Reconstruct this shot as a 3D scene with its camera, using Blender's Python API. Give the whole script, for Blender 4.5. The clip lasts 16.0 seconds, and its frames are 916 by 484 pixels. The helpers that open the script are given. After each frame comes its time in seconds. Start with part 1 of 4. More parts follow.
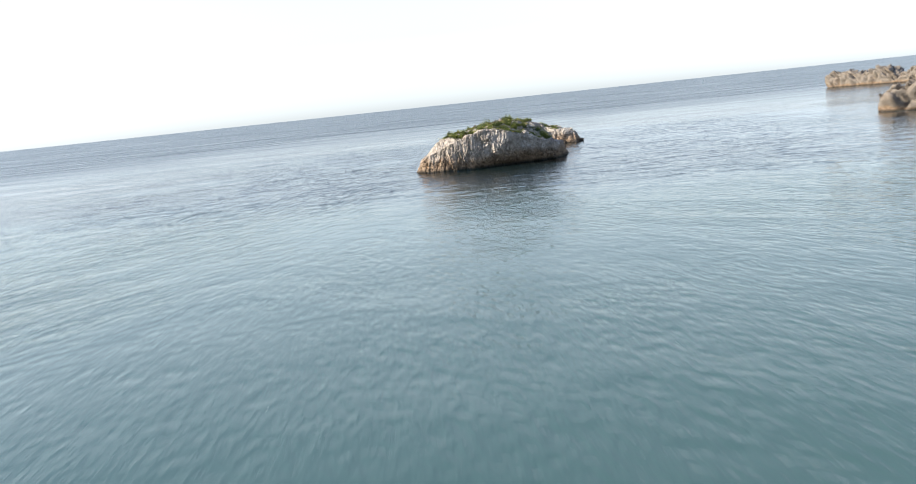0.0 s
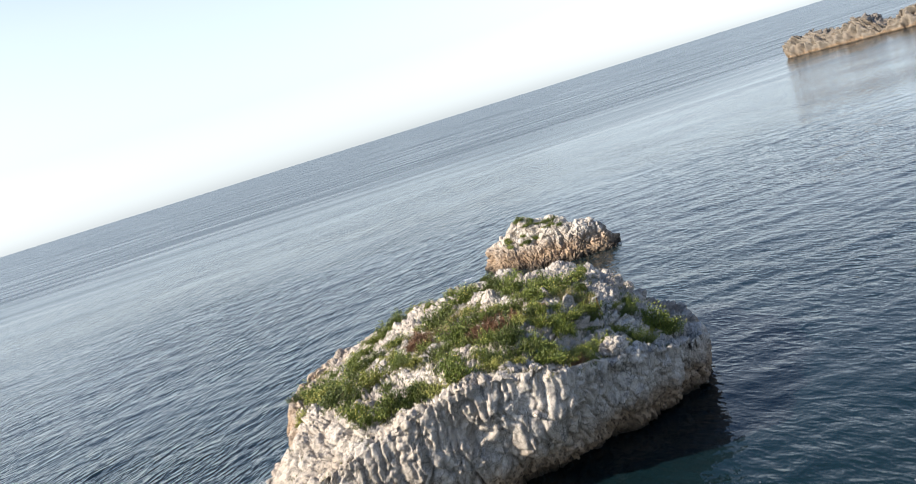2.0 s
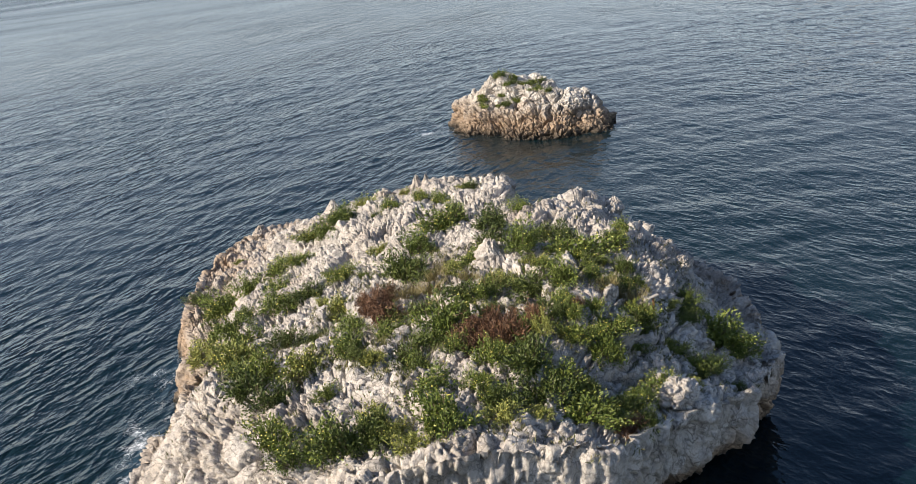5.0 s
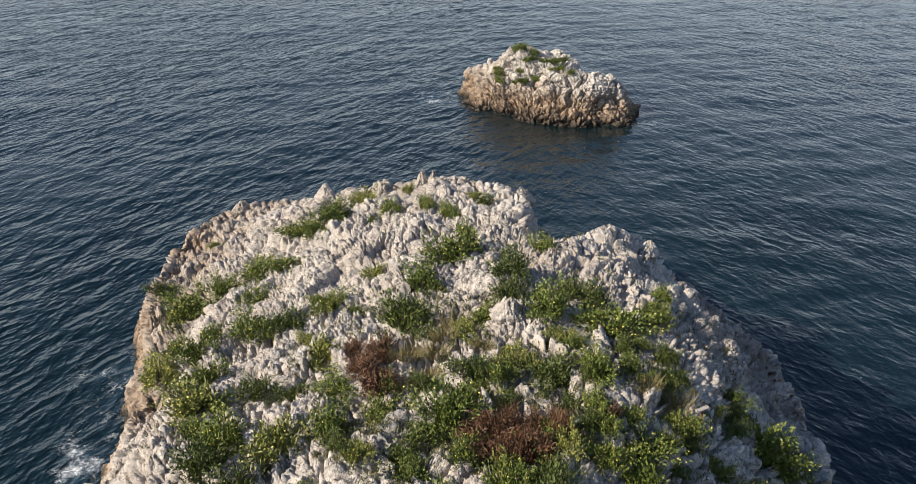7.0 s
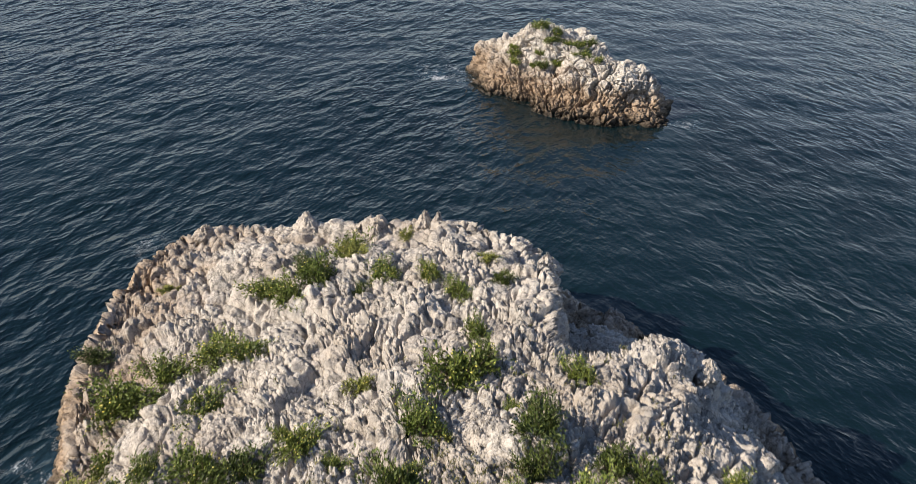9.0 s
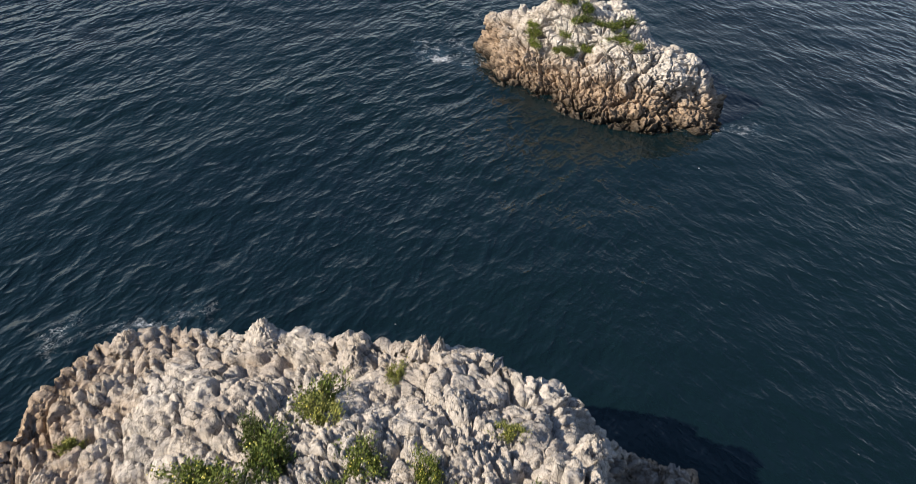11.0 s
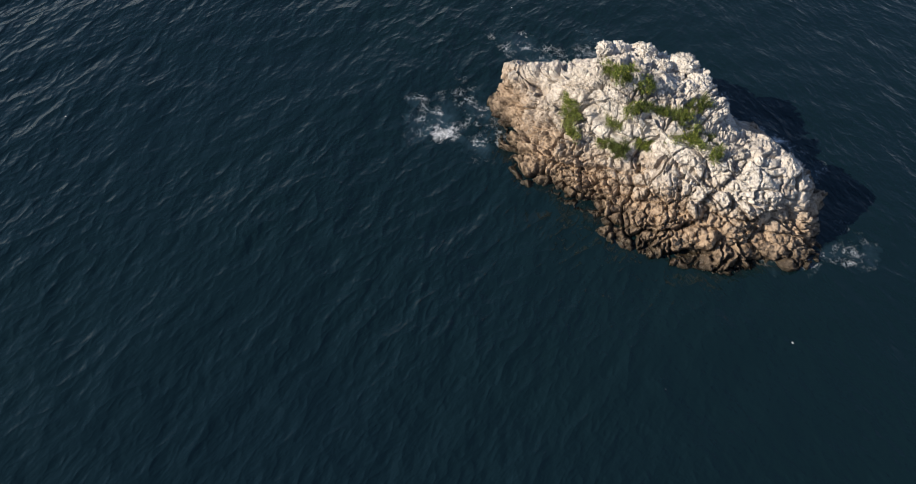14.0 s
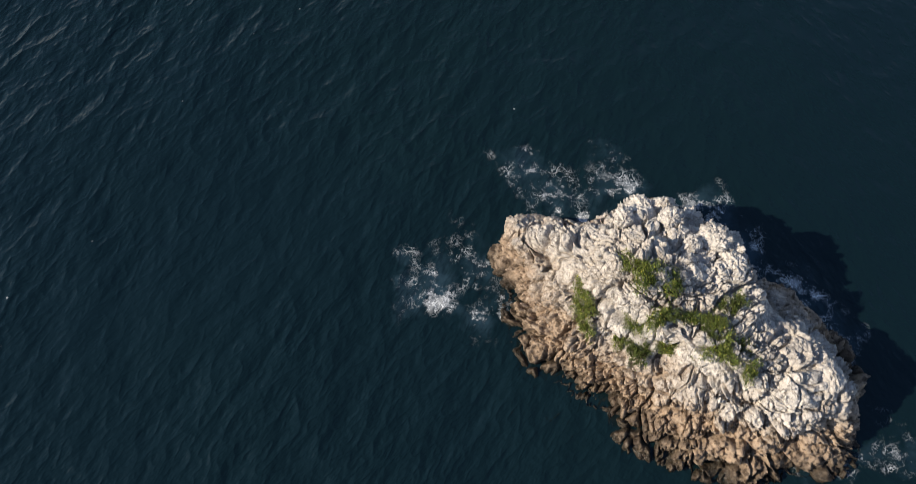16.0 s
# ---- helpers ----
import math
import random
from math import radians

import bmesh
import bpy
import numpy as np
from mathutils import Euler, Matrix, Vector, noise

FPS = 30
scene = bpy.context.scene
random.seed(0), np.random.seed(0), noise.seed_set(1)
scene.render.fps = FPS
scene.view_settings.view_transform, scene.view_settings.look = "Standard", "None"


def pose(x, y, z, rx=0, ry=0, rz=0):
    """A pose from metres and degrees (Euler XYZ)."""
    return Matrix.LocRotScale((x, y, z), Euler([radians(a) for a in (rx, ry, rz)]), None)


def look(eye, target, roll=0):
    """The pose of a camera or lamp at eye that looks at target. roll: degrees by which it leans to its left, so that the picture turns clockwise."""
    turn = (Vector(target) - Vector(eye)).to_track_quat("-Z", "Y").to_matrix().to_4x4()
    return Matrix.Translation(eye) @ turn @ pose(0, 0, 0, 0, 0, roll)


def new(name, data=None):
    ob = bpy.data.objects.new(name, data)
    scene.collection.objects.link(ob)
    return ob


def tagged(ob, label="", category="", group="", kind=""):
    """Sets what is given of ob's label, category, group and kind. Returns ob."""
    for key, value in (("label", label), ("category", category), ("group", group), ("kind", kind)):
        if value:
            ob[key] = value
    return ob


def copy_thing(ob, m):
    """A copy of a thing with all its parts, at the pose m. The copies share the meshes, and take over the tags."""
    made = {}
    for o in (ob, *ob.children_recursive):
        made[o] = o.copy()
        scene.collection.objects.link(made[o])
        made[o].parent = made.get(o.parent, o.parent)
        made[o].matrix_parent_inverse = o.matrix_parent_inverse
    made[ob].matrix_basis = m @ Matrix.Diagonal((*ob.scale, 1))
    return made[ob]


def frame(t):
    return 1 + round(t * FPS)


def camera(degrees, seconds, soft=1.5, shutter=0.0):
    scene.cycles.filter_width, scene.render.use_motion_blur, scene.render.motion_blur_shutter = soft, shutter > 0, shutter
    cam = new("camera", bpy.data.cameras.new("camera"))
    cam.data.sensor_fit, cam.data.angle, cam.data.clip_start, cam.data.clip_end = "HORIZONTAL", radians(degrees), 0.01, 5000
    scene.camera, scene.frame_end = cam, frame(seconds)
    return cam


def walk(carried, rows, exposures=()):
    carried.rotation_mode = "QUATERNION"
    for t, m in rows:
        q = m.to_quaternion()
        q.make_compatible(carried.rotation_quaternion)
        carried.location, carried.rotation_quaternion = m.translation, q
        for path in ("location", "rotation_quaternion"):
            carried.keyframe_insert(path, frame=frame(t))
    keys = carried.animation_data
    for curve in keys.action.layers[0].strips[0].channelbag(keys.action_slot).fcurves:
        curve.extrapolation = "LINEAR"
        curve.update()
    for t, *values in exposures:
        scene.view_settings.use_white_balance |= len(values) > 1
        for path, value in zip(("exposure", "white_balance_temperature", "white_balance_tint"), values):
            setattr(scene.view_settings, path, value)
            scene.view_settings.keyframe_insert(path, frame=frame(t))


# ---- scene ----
cam = camera(54.0, 16.0, soft=0.35, shutter=0.35)
walk(cam, [
    (0, look((9.262, -78.362, 5.935), (7.537, -68.632, 4.408), -6.05)),
    (0.5, look((6.556, -60.393, 6.324), (4.682, -50.687, 4.812), -10.36)),
    (1, look((3.653, -41.803, 7.291), (2.090, -32.041, 5.786), -14.62)),
    (1.5, look((1.290, -25.517, 8.403), (0.331, -15.669, 6.961), -18.37)),
    (2, look((0.311, -19.428, 8.981), (-0.155, -9.532, 7.620), -17.37)),
    (2.5, look((-0.056, -17.862, 9.156), (-0.395, -7.982, 7.646), -15.86)),
    (3, look((-0.261, -16.294, 9.351), (-0.521, -6.508, 7.311), -14.67)),
    (3.5, look((-0.364, -14.607, 9.601), (-0.608, -4.946, 7.031), -13.42)),
    (3.7, look((-0.424, -13.904, 9.737), (-0.657, -4.303, 6.950), -12.79)),
    (5.8, look((-1.116, -9.566, 10.587), (-1.127, -0.350, 6.707), -4.06)),
    (6, look((-1.173, -9.223, 10.652), (-1.163, -0.035, 6.704), -3.31)),
    (6.5, look((-1.287, -8.376, 10.906), (-1.237, 0.732, 6.778), -1.64)),
    (7, look((-1.398, -7.457, 11.164), (-1.314, 1.571, 6.865), -0.03)),
    (7.5, look((-1.505, -6.517, 11.431), (-1.382, 2.434, 6.975), 1.59)),
    (8, look((-1.646, -5.514, 11.719), (-1.469, 3.358, 7.109), 3.37)),
    (8.5, look((-1.764, -3.995, 11.922), (-1.549, 4.752, 7.079), 3.79)),
    (9, look((-1.888, -2.307, 12.080), (-1.626, 6.291, 6.978), 4.19)),
    (9.5, look((-1.969, -0.540, 12.190), (-1.672, 7.897, 6.831), 4.60)),
    (9.7, look((-2.014, 0.180, 12.226), (-1.699, 8.555, 6.770), 4.82)),
    (11.8, look((-2.211, 7.003, 12.661), (-1.838, 14.670, 6.251), 5.72)),
    (12, look((-2.216, 7.670, 12.738), (-1.844, 15.257, 6.234), 5.84)),
    (12.5, look((-2.227, 9.436, 13.126), (-1.866, 16.758, 6.325), 5.83)),
    (13, look((-2.274, 11.383, 13.645), (-1.922, 18.357, 6.487), 5.43)),
    (13.5, look((-2.338, 13.334, 14.270), (-1.989, 19.904, 6.740), 5.12)),
    (14, look((-2.398, 15.281, 14.924), (-2.040, 21.443, 7.057), 4.98)),
    (14.5, look((-2.437, 17.221, 15.559), (-2.060, 22.982, 7.394), 5.00)),
    (15, look((-2.461, 19.169, 16.148), (-2.074, 24.507, 7.701), 5.05)),
    (15.5, look((-2.482, 21.154, 16.670), (-2.079, 26.035, 7.952), 5.32)),
    (16, look((-2.523, 23.187, 17.128), (-2.082, 27.573, 8.152), 6.02)),
], exposures=[(0, 1.2), (1.5, 1.2), (2, 1.1), (3.7, 0.95), (7, 0.62), (9.5, 0.62), (12.5, 0.52), (16, 0.46)])

# ---- light ----
SUN_AZIMUTH, SUN_ELEVATION = radians(-105), radians(32)   # azimuth from +y, clockwise
world = bpy.data.worlds.new("world")
scene.world = world
world.use_nodes = True
nt = world.node_tree
sky = nt.nodes.new("ShaderNodeTexSky")
sky.sky_type, sky.sun_disc = "NISHITA", False
sky.sun_elevation, sky.sun_rotation = SUN_ELEVATION, SUN_AZIMUTH % (2 * math.pi)
sky.air_density, sky.dust_density, sky.ozone_density = 1.0, 0.6, 1.5
haze = nt.nodes.new("ShaderNodeHueSaturation")   # thin sea haze takes the colour out of the sky
up = nt.nodes.new("ShaderNodeTexCoord")
split = nt.nodes.new("ShaderNodeSeparateXYZ")
clear = nt.nodes.new("ShaderNodeMapRange")
nt.links.new(up.outputs["Generated"], split.inputs[0])
nt.links.new(split.outputs[2], clear.inputs[0])
clear.inputs[1].default_value, clear.inputs[2].default_value, clear.inputs[3].default_value, clear.inputs[4].default_value = 0.2, 0.55, 0.28, 1.0
nt.links.new(clear.outputs[0], haze.inputs["Saturation"])
nt.links.new(sky.outputs[0], haze.inputs["Color"])
cool = nt.nodes.new("ShaderNodeMix")
cool.data_type, cool.blend_type = "RGBA", "MULTIPLY"
cool.inputs[0].default_value, cool.inputs[7].default_value = 1.0, (0.91, 1.0, 1.11, 1.0)
nt.links.new(haze.outputs[0], cool.inputs[6])
nt.links.new(cool.outputs[2], nt.nodes["Background"].inputs[0])
nt.nodes["Background"].inputs[1].default_value = 0.10
sun = new("sun", bpy.data.lights.new("sun", "SUN"))
sun.data.energy, sun.data.angle, sun.data.color = 5.0, radians(0.6), (1.0, 0.88, 0.72)
to_sun = Vector((math.sin(SUN_AZIMUTH) * math.cos(SUN_ELEVATION), math.cos(SUN_AZIMUTH) * math.cos(SUN_ELEVATION), math.sin(SUN_ELEVATION)))
sun.matrix_world = look((0, 0, 40), Vector((0, 0, 40)) - to_sun)

from mathutils.bvhtree import BVHTree


# ---- noise on arrays of points ----
def hashed(i, j, k, seed):
    h = (i.astype(np.int64) * 374761393 + j.astype(np.int64) * 668265263 + k.astype(np.int64) * 2147483647 + seed * 974634777) & 0xFFFFFFFF
    h = ((h ^ (h >> 13)) * 1274126177) & 0xFFFFFFFF
    h = ((h ^ (h >> 16)) * 2246822519) & 0xFFFFFFFF
    return h ^ (h >> 15)


def gradient_noise(p, seed=0):
    """Perlin noise, about -1 to 1, at rows of x, y, z."""
    base = np.floor(p).astype(np.int64)
    f = p - base
    u = f * f * f * (f * (f * 6 - 15) + 10)
    total = np.zeros(len(p))
    for a in (0, 1):
        for b in (0, 1):
            for c in (0, 1):
                h = hashed(base[:, 0] + a, base[:, 1] + b, base[:, 2] + c, seed)
                gx, gy, gz = (h & 1023) / 511.5 - 1, ((h >> 10) & 1023) / 511.5 - 1, ((h >> 20) & 1023) / 511.5 - 1
                dot = gx * (f[:, 0] - a) + gy * (f[:, 1] - b) + gz * (f[:, 2] - c)
                wx = u[:, 0] if a else 1 - u[:, 0]
                wy = u[:, 1] if b else 1 - u[:, 1]
                wz = u[:, 2] if c else 1 - u[:, 2]
                total += wx * wy * wz * dot
    return total * 1.3


def fbm(p, octaves=4, seed=0, gain=0.5):
    total, amp = np.zeros(len(p)), 1.0
    for n in range(octaves):
        total += amp * gradient_noise(p * 2.03 ** n + n * 17.3, seed + n)
        amp *= gain
    return total


def ridged(p, octaves=3, seed=0):
    total, amp = np.zeros(len(p)), 1.0
    for n in range(octaves):
        total += amp * (1 - 2 * np.abs(gradient_noise(p * 2.1 ** n + n * 9.1, seed + n)))
        amp *= 0.5
    return total


def cells(p, seed=0):
    """Worley noise: the distances to the nearest and the second nearest seed, and a random number of the nearest cell."""
    base = np.floor(p).astype(np.int64)
    first, second, who = np.full(len(p), 9.0), np.full(len(p), 9.0), np.zeros(len(p))
    for a in (-1, 0, 1):
        for b in (-1, 0, 1):
            for c in (-1, 0, 1):
                i, j, k = base[:, 0] + a, base[:, 1] + b, base[:, 2] + c
                h = hashed(i, j, k, seed)
                q = np.stack([i + (h & 1023) / 1023, j + ((h >> 10) & 1023) / 1023, k + ((h >> 20) & 1023) / 1023], 1)
                d = np.sqrt(((q - p) ** 2).sum(1))
                near = d < first
                second = np.where(near, first, np.minimum(second, d))
                who = np.where(near, (h >> 7 & 255) / 255, who)
                first = np.where(near, d, first)
    return first, second, who


def smooth(a, b, x):
    t = np.clip((x - a) / (b - a), 0, 1)
    return t * t * (3 - 2 * t)


# ---- mesh helpers ----
def mesh_of(name, verts, quads, material, shade_smooth=True):
    """A mesh from arrays of corners and of quads or triangles."""
    verts, quads = np.asarray(verts, np.float32), np.asarray(quads, np.int32)
    me = bpy.data.meshes.new(name)
    n, k = quads.shape
    me.vertices.add(len(verts))
    me.vertices.foreach_set("co", verts.ravel())
    me.loops.add(n * k)
    me.loops.foreach_set("vertex_index", quads.ravel())
    me.polygons.add(n)
    me.polygons.foreach_set("loop_start", np.arange(0, n * k, k, dtype=np.int32))
    me.polygons.foreach_set("loop_total", np.full(n, k, np.int32))
    me.polygons.foreach_set("use_smooth", np.full(n, shade_smooth))
    me.update(calc_edges=True)
    me.materials.append(material)
    return me


def part(name, me, parent, label=""):
    ob = new(name, me)
    ob.parent = parent
    return tagged(ob, label) if label else ob


def grid_quads(rows, cols, closed):
    """Quads of a grid of rows x cols corners; closed: the last column meets the first."""
    i, j = np.meshgrid(np.arange(rows - 1), np.arange(cols if closed else cols - 1), indexing="ij")
    a, b = (i * cols + j).ravel(), (i * cols + (j + 1) % cols).ravel()
    return np.stack([a, b, b + cols, a + cols], 1)


# ---- materials ----
def material(name):
    m = bpy.data.materials.new(name)
    m.use_nodes = True
    t = m.node_tree
    return m, t, t.nodes["Principled BSDF"]


def node(t, kind, **values):
    n = t.nodes.new(kind)
    for key, value in values.items():
        n.inputs[key.replace("_", " ")].default_value = value
    return n


def noise_node(t, vector, scale, detail=4.0, rough=0.55):
    n = node(t, "ShaderNodeTexNoise", Scale=scale, Detail=detail, Roughness=rough)
    t.links.new(vector, n.inputs["Vector"])
    return n.outputs["Fac"]


def ramp(t, fac, stops):
    n = t.nodes.new("ShaderNodeValToRGB")
    while len(n.color_ramp.elements) < len(stops):
        n.color_ramp.elements.new(0.5)
    for e, (at, colour) in zip(n.color_ramp.elements, stops):
        e.position, e.color = at, (*colour, 1.0) if len(colour) == 3 else colour
    t.links.new(fac, n.inputs[0])
    return n.outputs[0]


def mix(t, fac, a, b, blend="MIX"):
    n = t.nodes.new("ShaderNodeMix")
    n.data_type, n.blend_type = "RGBA", blend
    for socket, value in ((n.inputs[0], fac), (n.inputs[6], a), (n.inputs[7], b)):
        if isinstance(value, (int, float)):
            socket.default_value = value
        elif isinstance(value, tuple):
            socket.default_value = (*value, 1.0)
        else:
            t.links.new(value, socket)
    return n.outputs[2]


def maths(t, op, a, b=0.0, c=0.0):
    n = t.nodes.new("ShaderNodeMath")
    n.operation = op
    for socket, value in zip(n.inputs, (a, b, c)):
        if isinstance(value, (int, float)):
            socket.default_value = value
        else:
            t.links.new(value, socket)
    return n.outputs[0]


def place_node(t):
    g = t.nodes.new("ShaderNodeNewGeometry")
    sep = t.nodes.new("ShaderNodeSeparateXYZ")
    t.links.new(g.outputs["Position"], sep.inputs[0])
    return g.outputs["Position"], sep.outputs


def limestone(name, pale, warm, grey, tide_height):
    """Weathered karst limestone: pale crests, grey lichen, ochre stains, and a brown tide band above the waterline."""
    m, t, p = material(name)
    pos, xyz = place_node(t)
    broad = noise_node(t, pos, 0.55, 5.0)
    fine = noise_node(t, pos, 6.0, 6.0, 0.65)
    pit = noise_node(t, pos, 22.0, 4.0, 0.6)
    col = mix(t, ramp(t, broad, [(0.38, (0, 0, 0)), (0.62, (1, 1, 1))]), pale, warm)
    col = mix(t, ramp(t, fine, [(0.47, (0, 0, 0)), (0.66, (0.85, 0.85, 0.85))]), col, grey)
    lichen = noise_node(t, pos, 2.1, 7.0, 0.72)
    col = mix(t, ramp(t, lichen, [(0.55, (0, 0, 0)), (0.70, (0.75, 0.75, 0.75))]), col, (0.17, 0.16, 0.15))
    col = mix(t, ramp(t, pit, [(0.30, (0.4, 0.4, 0.4)), (0.43, (0, 0, 0))]), col, (0.14, 0.125, 0.11))
    # hairline cracks, drawn as dark lines along warped cell edges
    shove = t.nodes.new("ShaderNodeVectorMath")
    shove.operation = "MULTIPLY_ADD"
    bent = node(t, "ShaderNodeTexNoise", Scale=3.0, Detail=5.0)
    t.links.new(pos, bent.inputs["Vector"])
    t.links.new(bent.outputs["Color"], shove.inputs[0])
    shove.inputs[1].default_value = (0.55, 0.55, 0.55)
    t.links.new(pos, shove.inputs[2])
    cracks = None
    for scale, width, depth in ((2.6, 0.045, 0.9), (6.5, 0.06, 0.6), (15.0, 0.07, 0.2)):
        v = node(t, "ShaderNodeTexVoronoi", Scale=scale)
        v.feature = "DISTANCE_TO_EDGE"
        t.links.new(shove.outputs[0], v.inputs["Vector"])
        line = ramp(t, v.outputs["Distance"], [(0.0, (depth, depth, depth)), (width, (0, 0, 0))])
        cracks = line if cracks is None else maths(t, "MAXIMUM", cracks, line)
    cracks = maths(t, "MULTIPLY", cracks, ramp(t, noise_node(t, pos, 1.6, 4.0, 0.6), [(0.36, (0.1, 0.1, 0.1)), (0.55, (1, 1, 1))]))
    col = mix(t, cracks, col, (0.085, 0.075, 0.065))
    # brown tide band, uneven along its upper edge
    edge = maths(t, "ADD", xyz[2], maths(t, "MULTIPLY", maths(t, "SUBTRACT", noise_node(t, pos, 0.9, 4.0), 0.5), 1.5))
    mr = t.nodes.new("ShaderNodeMapRange")
    mr.interpolation_type = "SMOOTHSTEP"
    t.links.new(edge, mr.inputs[0])
    mr.inputs[1].default_value, mr.inputs[2].default_value = tide_height * 0.35, tide_height * 1.2
    mr.inputs[3].default_value, mr.inputs[4].default_value = 1.0, 0.0
    brown = mix(t, ramp(t, noise_node(t, pos, 5.0, 5.0, 0.6), [(0.35, (0, 0, 0)), (0.65, (1, 1, 1))]), (0.17, 0.110, 0.066), (0.40, 0.285, 0.185))
    col = mix(t, maths(t, "MULTIPLY", mr.outputs[0], 0.85), col, brown)
    # wet, weed-dark foot
    wet = t.nodes.new("ShaderNodeMapRange")
    t.links.new(maths(t, "ADD", xyz[2], maths(t, "MULTIPLY", maths(t, "SUBTRACT", fine, 0.5), 0.3)), wet.inputs[0])
    wet.inputs[1].default_value, wet.inputs[2].default_value = 0.05, 0.36
    wet.inputs[3].default_value, wet.inputs[4].default_value = 1.0, 0.0
    col = mix(t, wet.outputs[0], col, (0.03, 0.024, 0.016))
    # honeycomb holes of the tide band: their shaded insides painted as dark spots
    painted_holes = ramp(t, noise_node(t, pos, 9.0, 3.0, 0.6), [(0.40, (1, 1, 1)), (0.47, (0, 0, 0))])
    col = mix(t, maths(t, "MULTIPLY", maths(t, "MULTIPLY", painted_holes, mr.outputs[0]), 0.75), col, (0.045, 0.030, 0.02))
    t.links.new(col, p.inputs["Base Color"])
    t.links.new(maths(t, "SUBTRACT", 0.92, maths(t, "MULTIPLY", wet.outputs[0], 0.55)), p.inputs["Roughness"])
    p.inputs["Specular IOR Level"].default_value = 0.25
    b1 = node(t, "ShaderNodeBump", Strength=0.5, Distance=0.04)
    t.links.new(noise_node(t, pos, 13.0, 8.0, 0.68), b1.inputs["Height"])
    vor = node(t, "ShaderNodeTexVoronoi", Scale=9.0)
    vor.feature = "DISTANCE_TO_EDGE"
    warp = t.nodes.new("ShaderNodeVectorMath")
    warp.operation = "ADD"
    t.links.new(pos, warp.inputs[0])
    tn = node(t, "ShaderNodeTexNoise", Scale=4.0, Detail=3.0)
    t.links.new(pos, tn.inputs["Vector"])
    t.links.new(tn.outputs["Color"], warp.inputs[1])
    t.links.new(warp.outputs[0], vor.inputs["Vector"])
    b2 = node(t, "ShaderNodeBump", Strength=0.5, Distance=0.04)
    t.links.new(ramp(t, vor.outputs["Distance"], [(0.0, (0, 0, 0)), (0.12, (1, 1, 1))]), b2.inputs["Height"])
    t.links.new(b1.outputs[0], b2.inputs["Normal"])
    t.links.new(b2.outputs[0], p.inputs["Normal"])
    return m


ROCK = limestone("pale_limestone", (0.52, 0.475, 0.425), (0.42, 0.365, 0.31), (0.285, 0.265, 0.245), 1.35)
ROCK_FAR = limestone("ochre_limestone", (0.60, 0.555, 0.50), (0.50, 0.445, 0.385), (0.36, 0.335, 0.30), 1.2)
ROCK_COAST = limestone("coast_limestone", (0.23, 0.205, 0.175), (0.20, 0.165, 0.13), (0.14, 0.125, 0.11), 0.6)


def foliage_material(name, dark, light):
    m, t, p = material(name)
    info, geo_n = t.nodes.new("ShaderNodeObjectInfo"), t.nodes.new("ShaderNodeNewGeometry")
    fac = maths(t, "ADD", maths(t, "MULTIPLY", geo_n.outputs["Random Per Island"], 0.65), maths(t, "MULTIPLY", info.outputs["Random"], 0.35))
    t.links.new(mix(t, fac, dark, light), p.inputs["Base Color"])
    p.inputs["Roughness"].default_value = 0.55
    p.inputs["Specular IOR Level"].default_value = 0.3
    p.inputs["Subsurface Weight"].default_value = 0.0
    return m


LEAF_GREEN = foliage_material("leaf_green", (0.050, 0.078, 0.012), (0.160, 0.185, 0.036))
LEAF_DARK = foliage_material("leaf_dark_green", (0.034, 0.052, 0.010), (0.095, 0.115, 0.024))
LEAF_LIME = foliage_material("leaf_yellow_green", (0.110, 0.130, 0.025), (0.260, 0.260, 0.070))
LEAF_RUST = foliage_material("dry_rust_leaf", (0.075, 0.040, 0.022), (0.210, 0.110, 0.060))
LEAF_STRAW = foliage_material("dry_straw_leaf", (0.120, 0.100, 0.035), (0.280, 0.230, 0.110))
LEAF_SCRUB = foliage_material("olive_scrub", (0.060, 0.070, 0.020), (0.200, 0.175, 0.075))
PETAL = foliage_material("yellow_petal", (0.55, 0.45, 0.06), (0.70, 0.64, 0.22))
STEM = foliage_material("woody_stem", (0.07, 0.05, 0.03), (0.14, 0.10, 0.07))


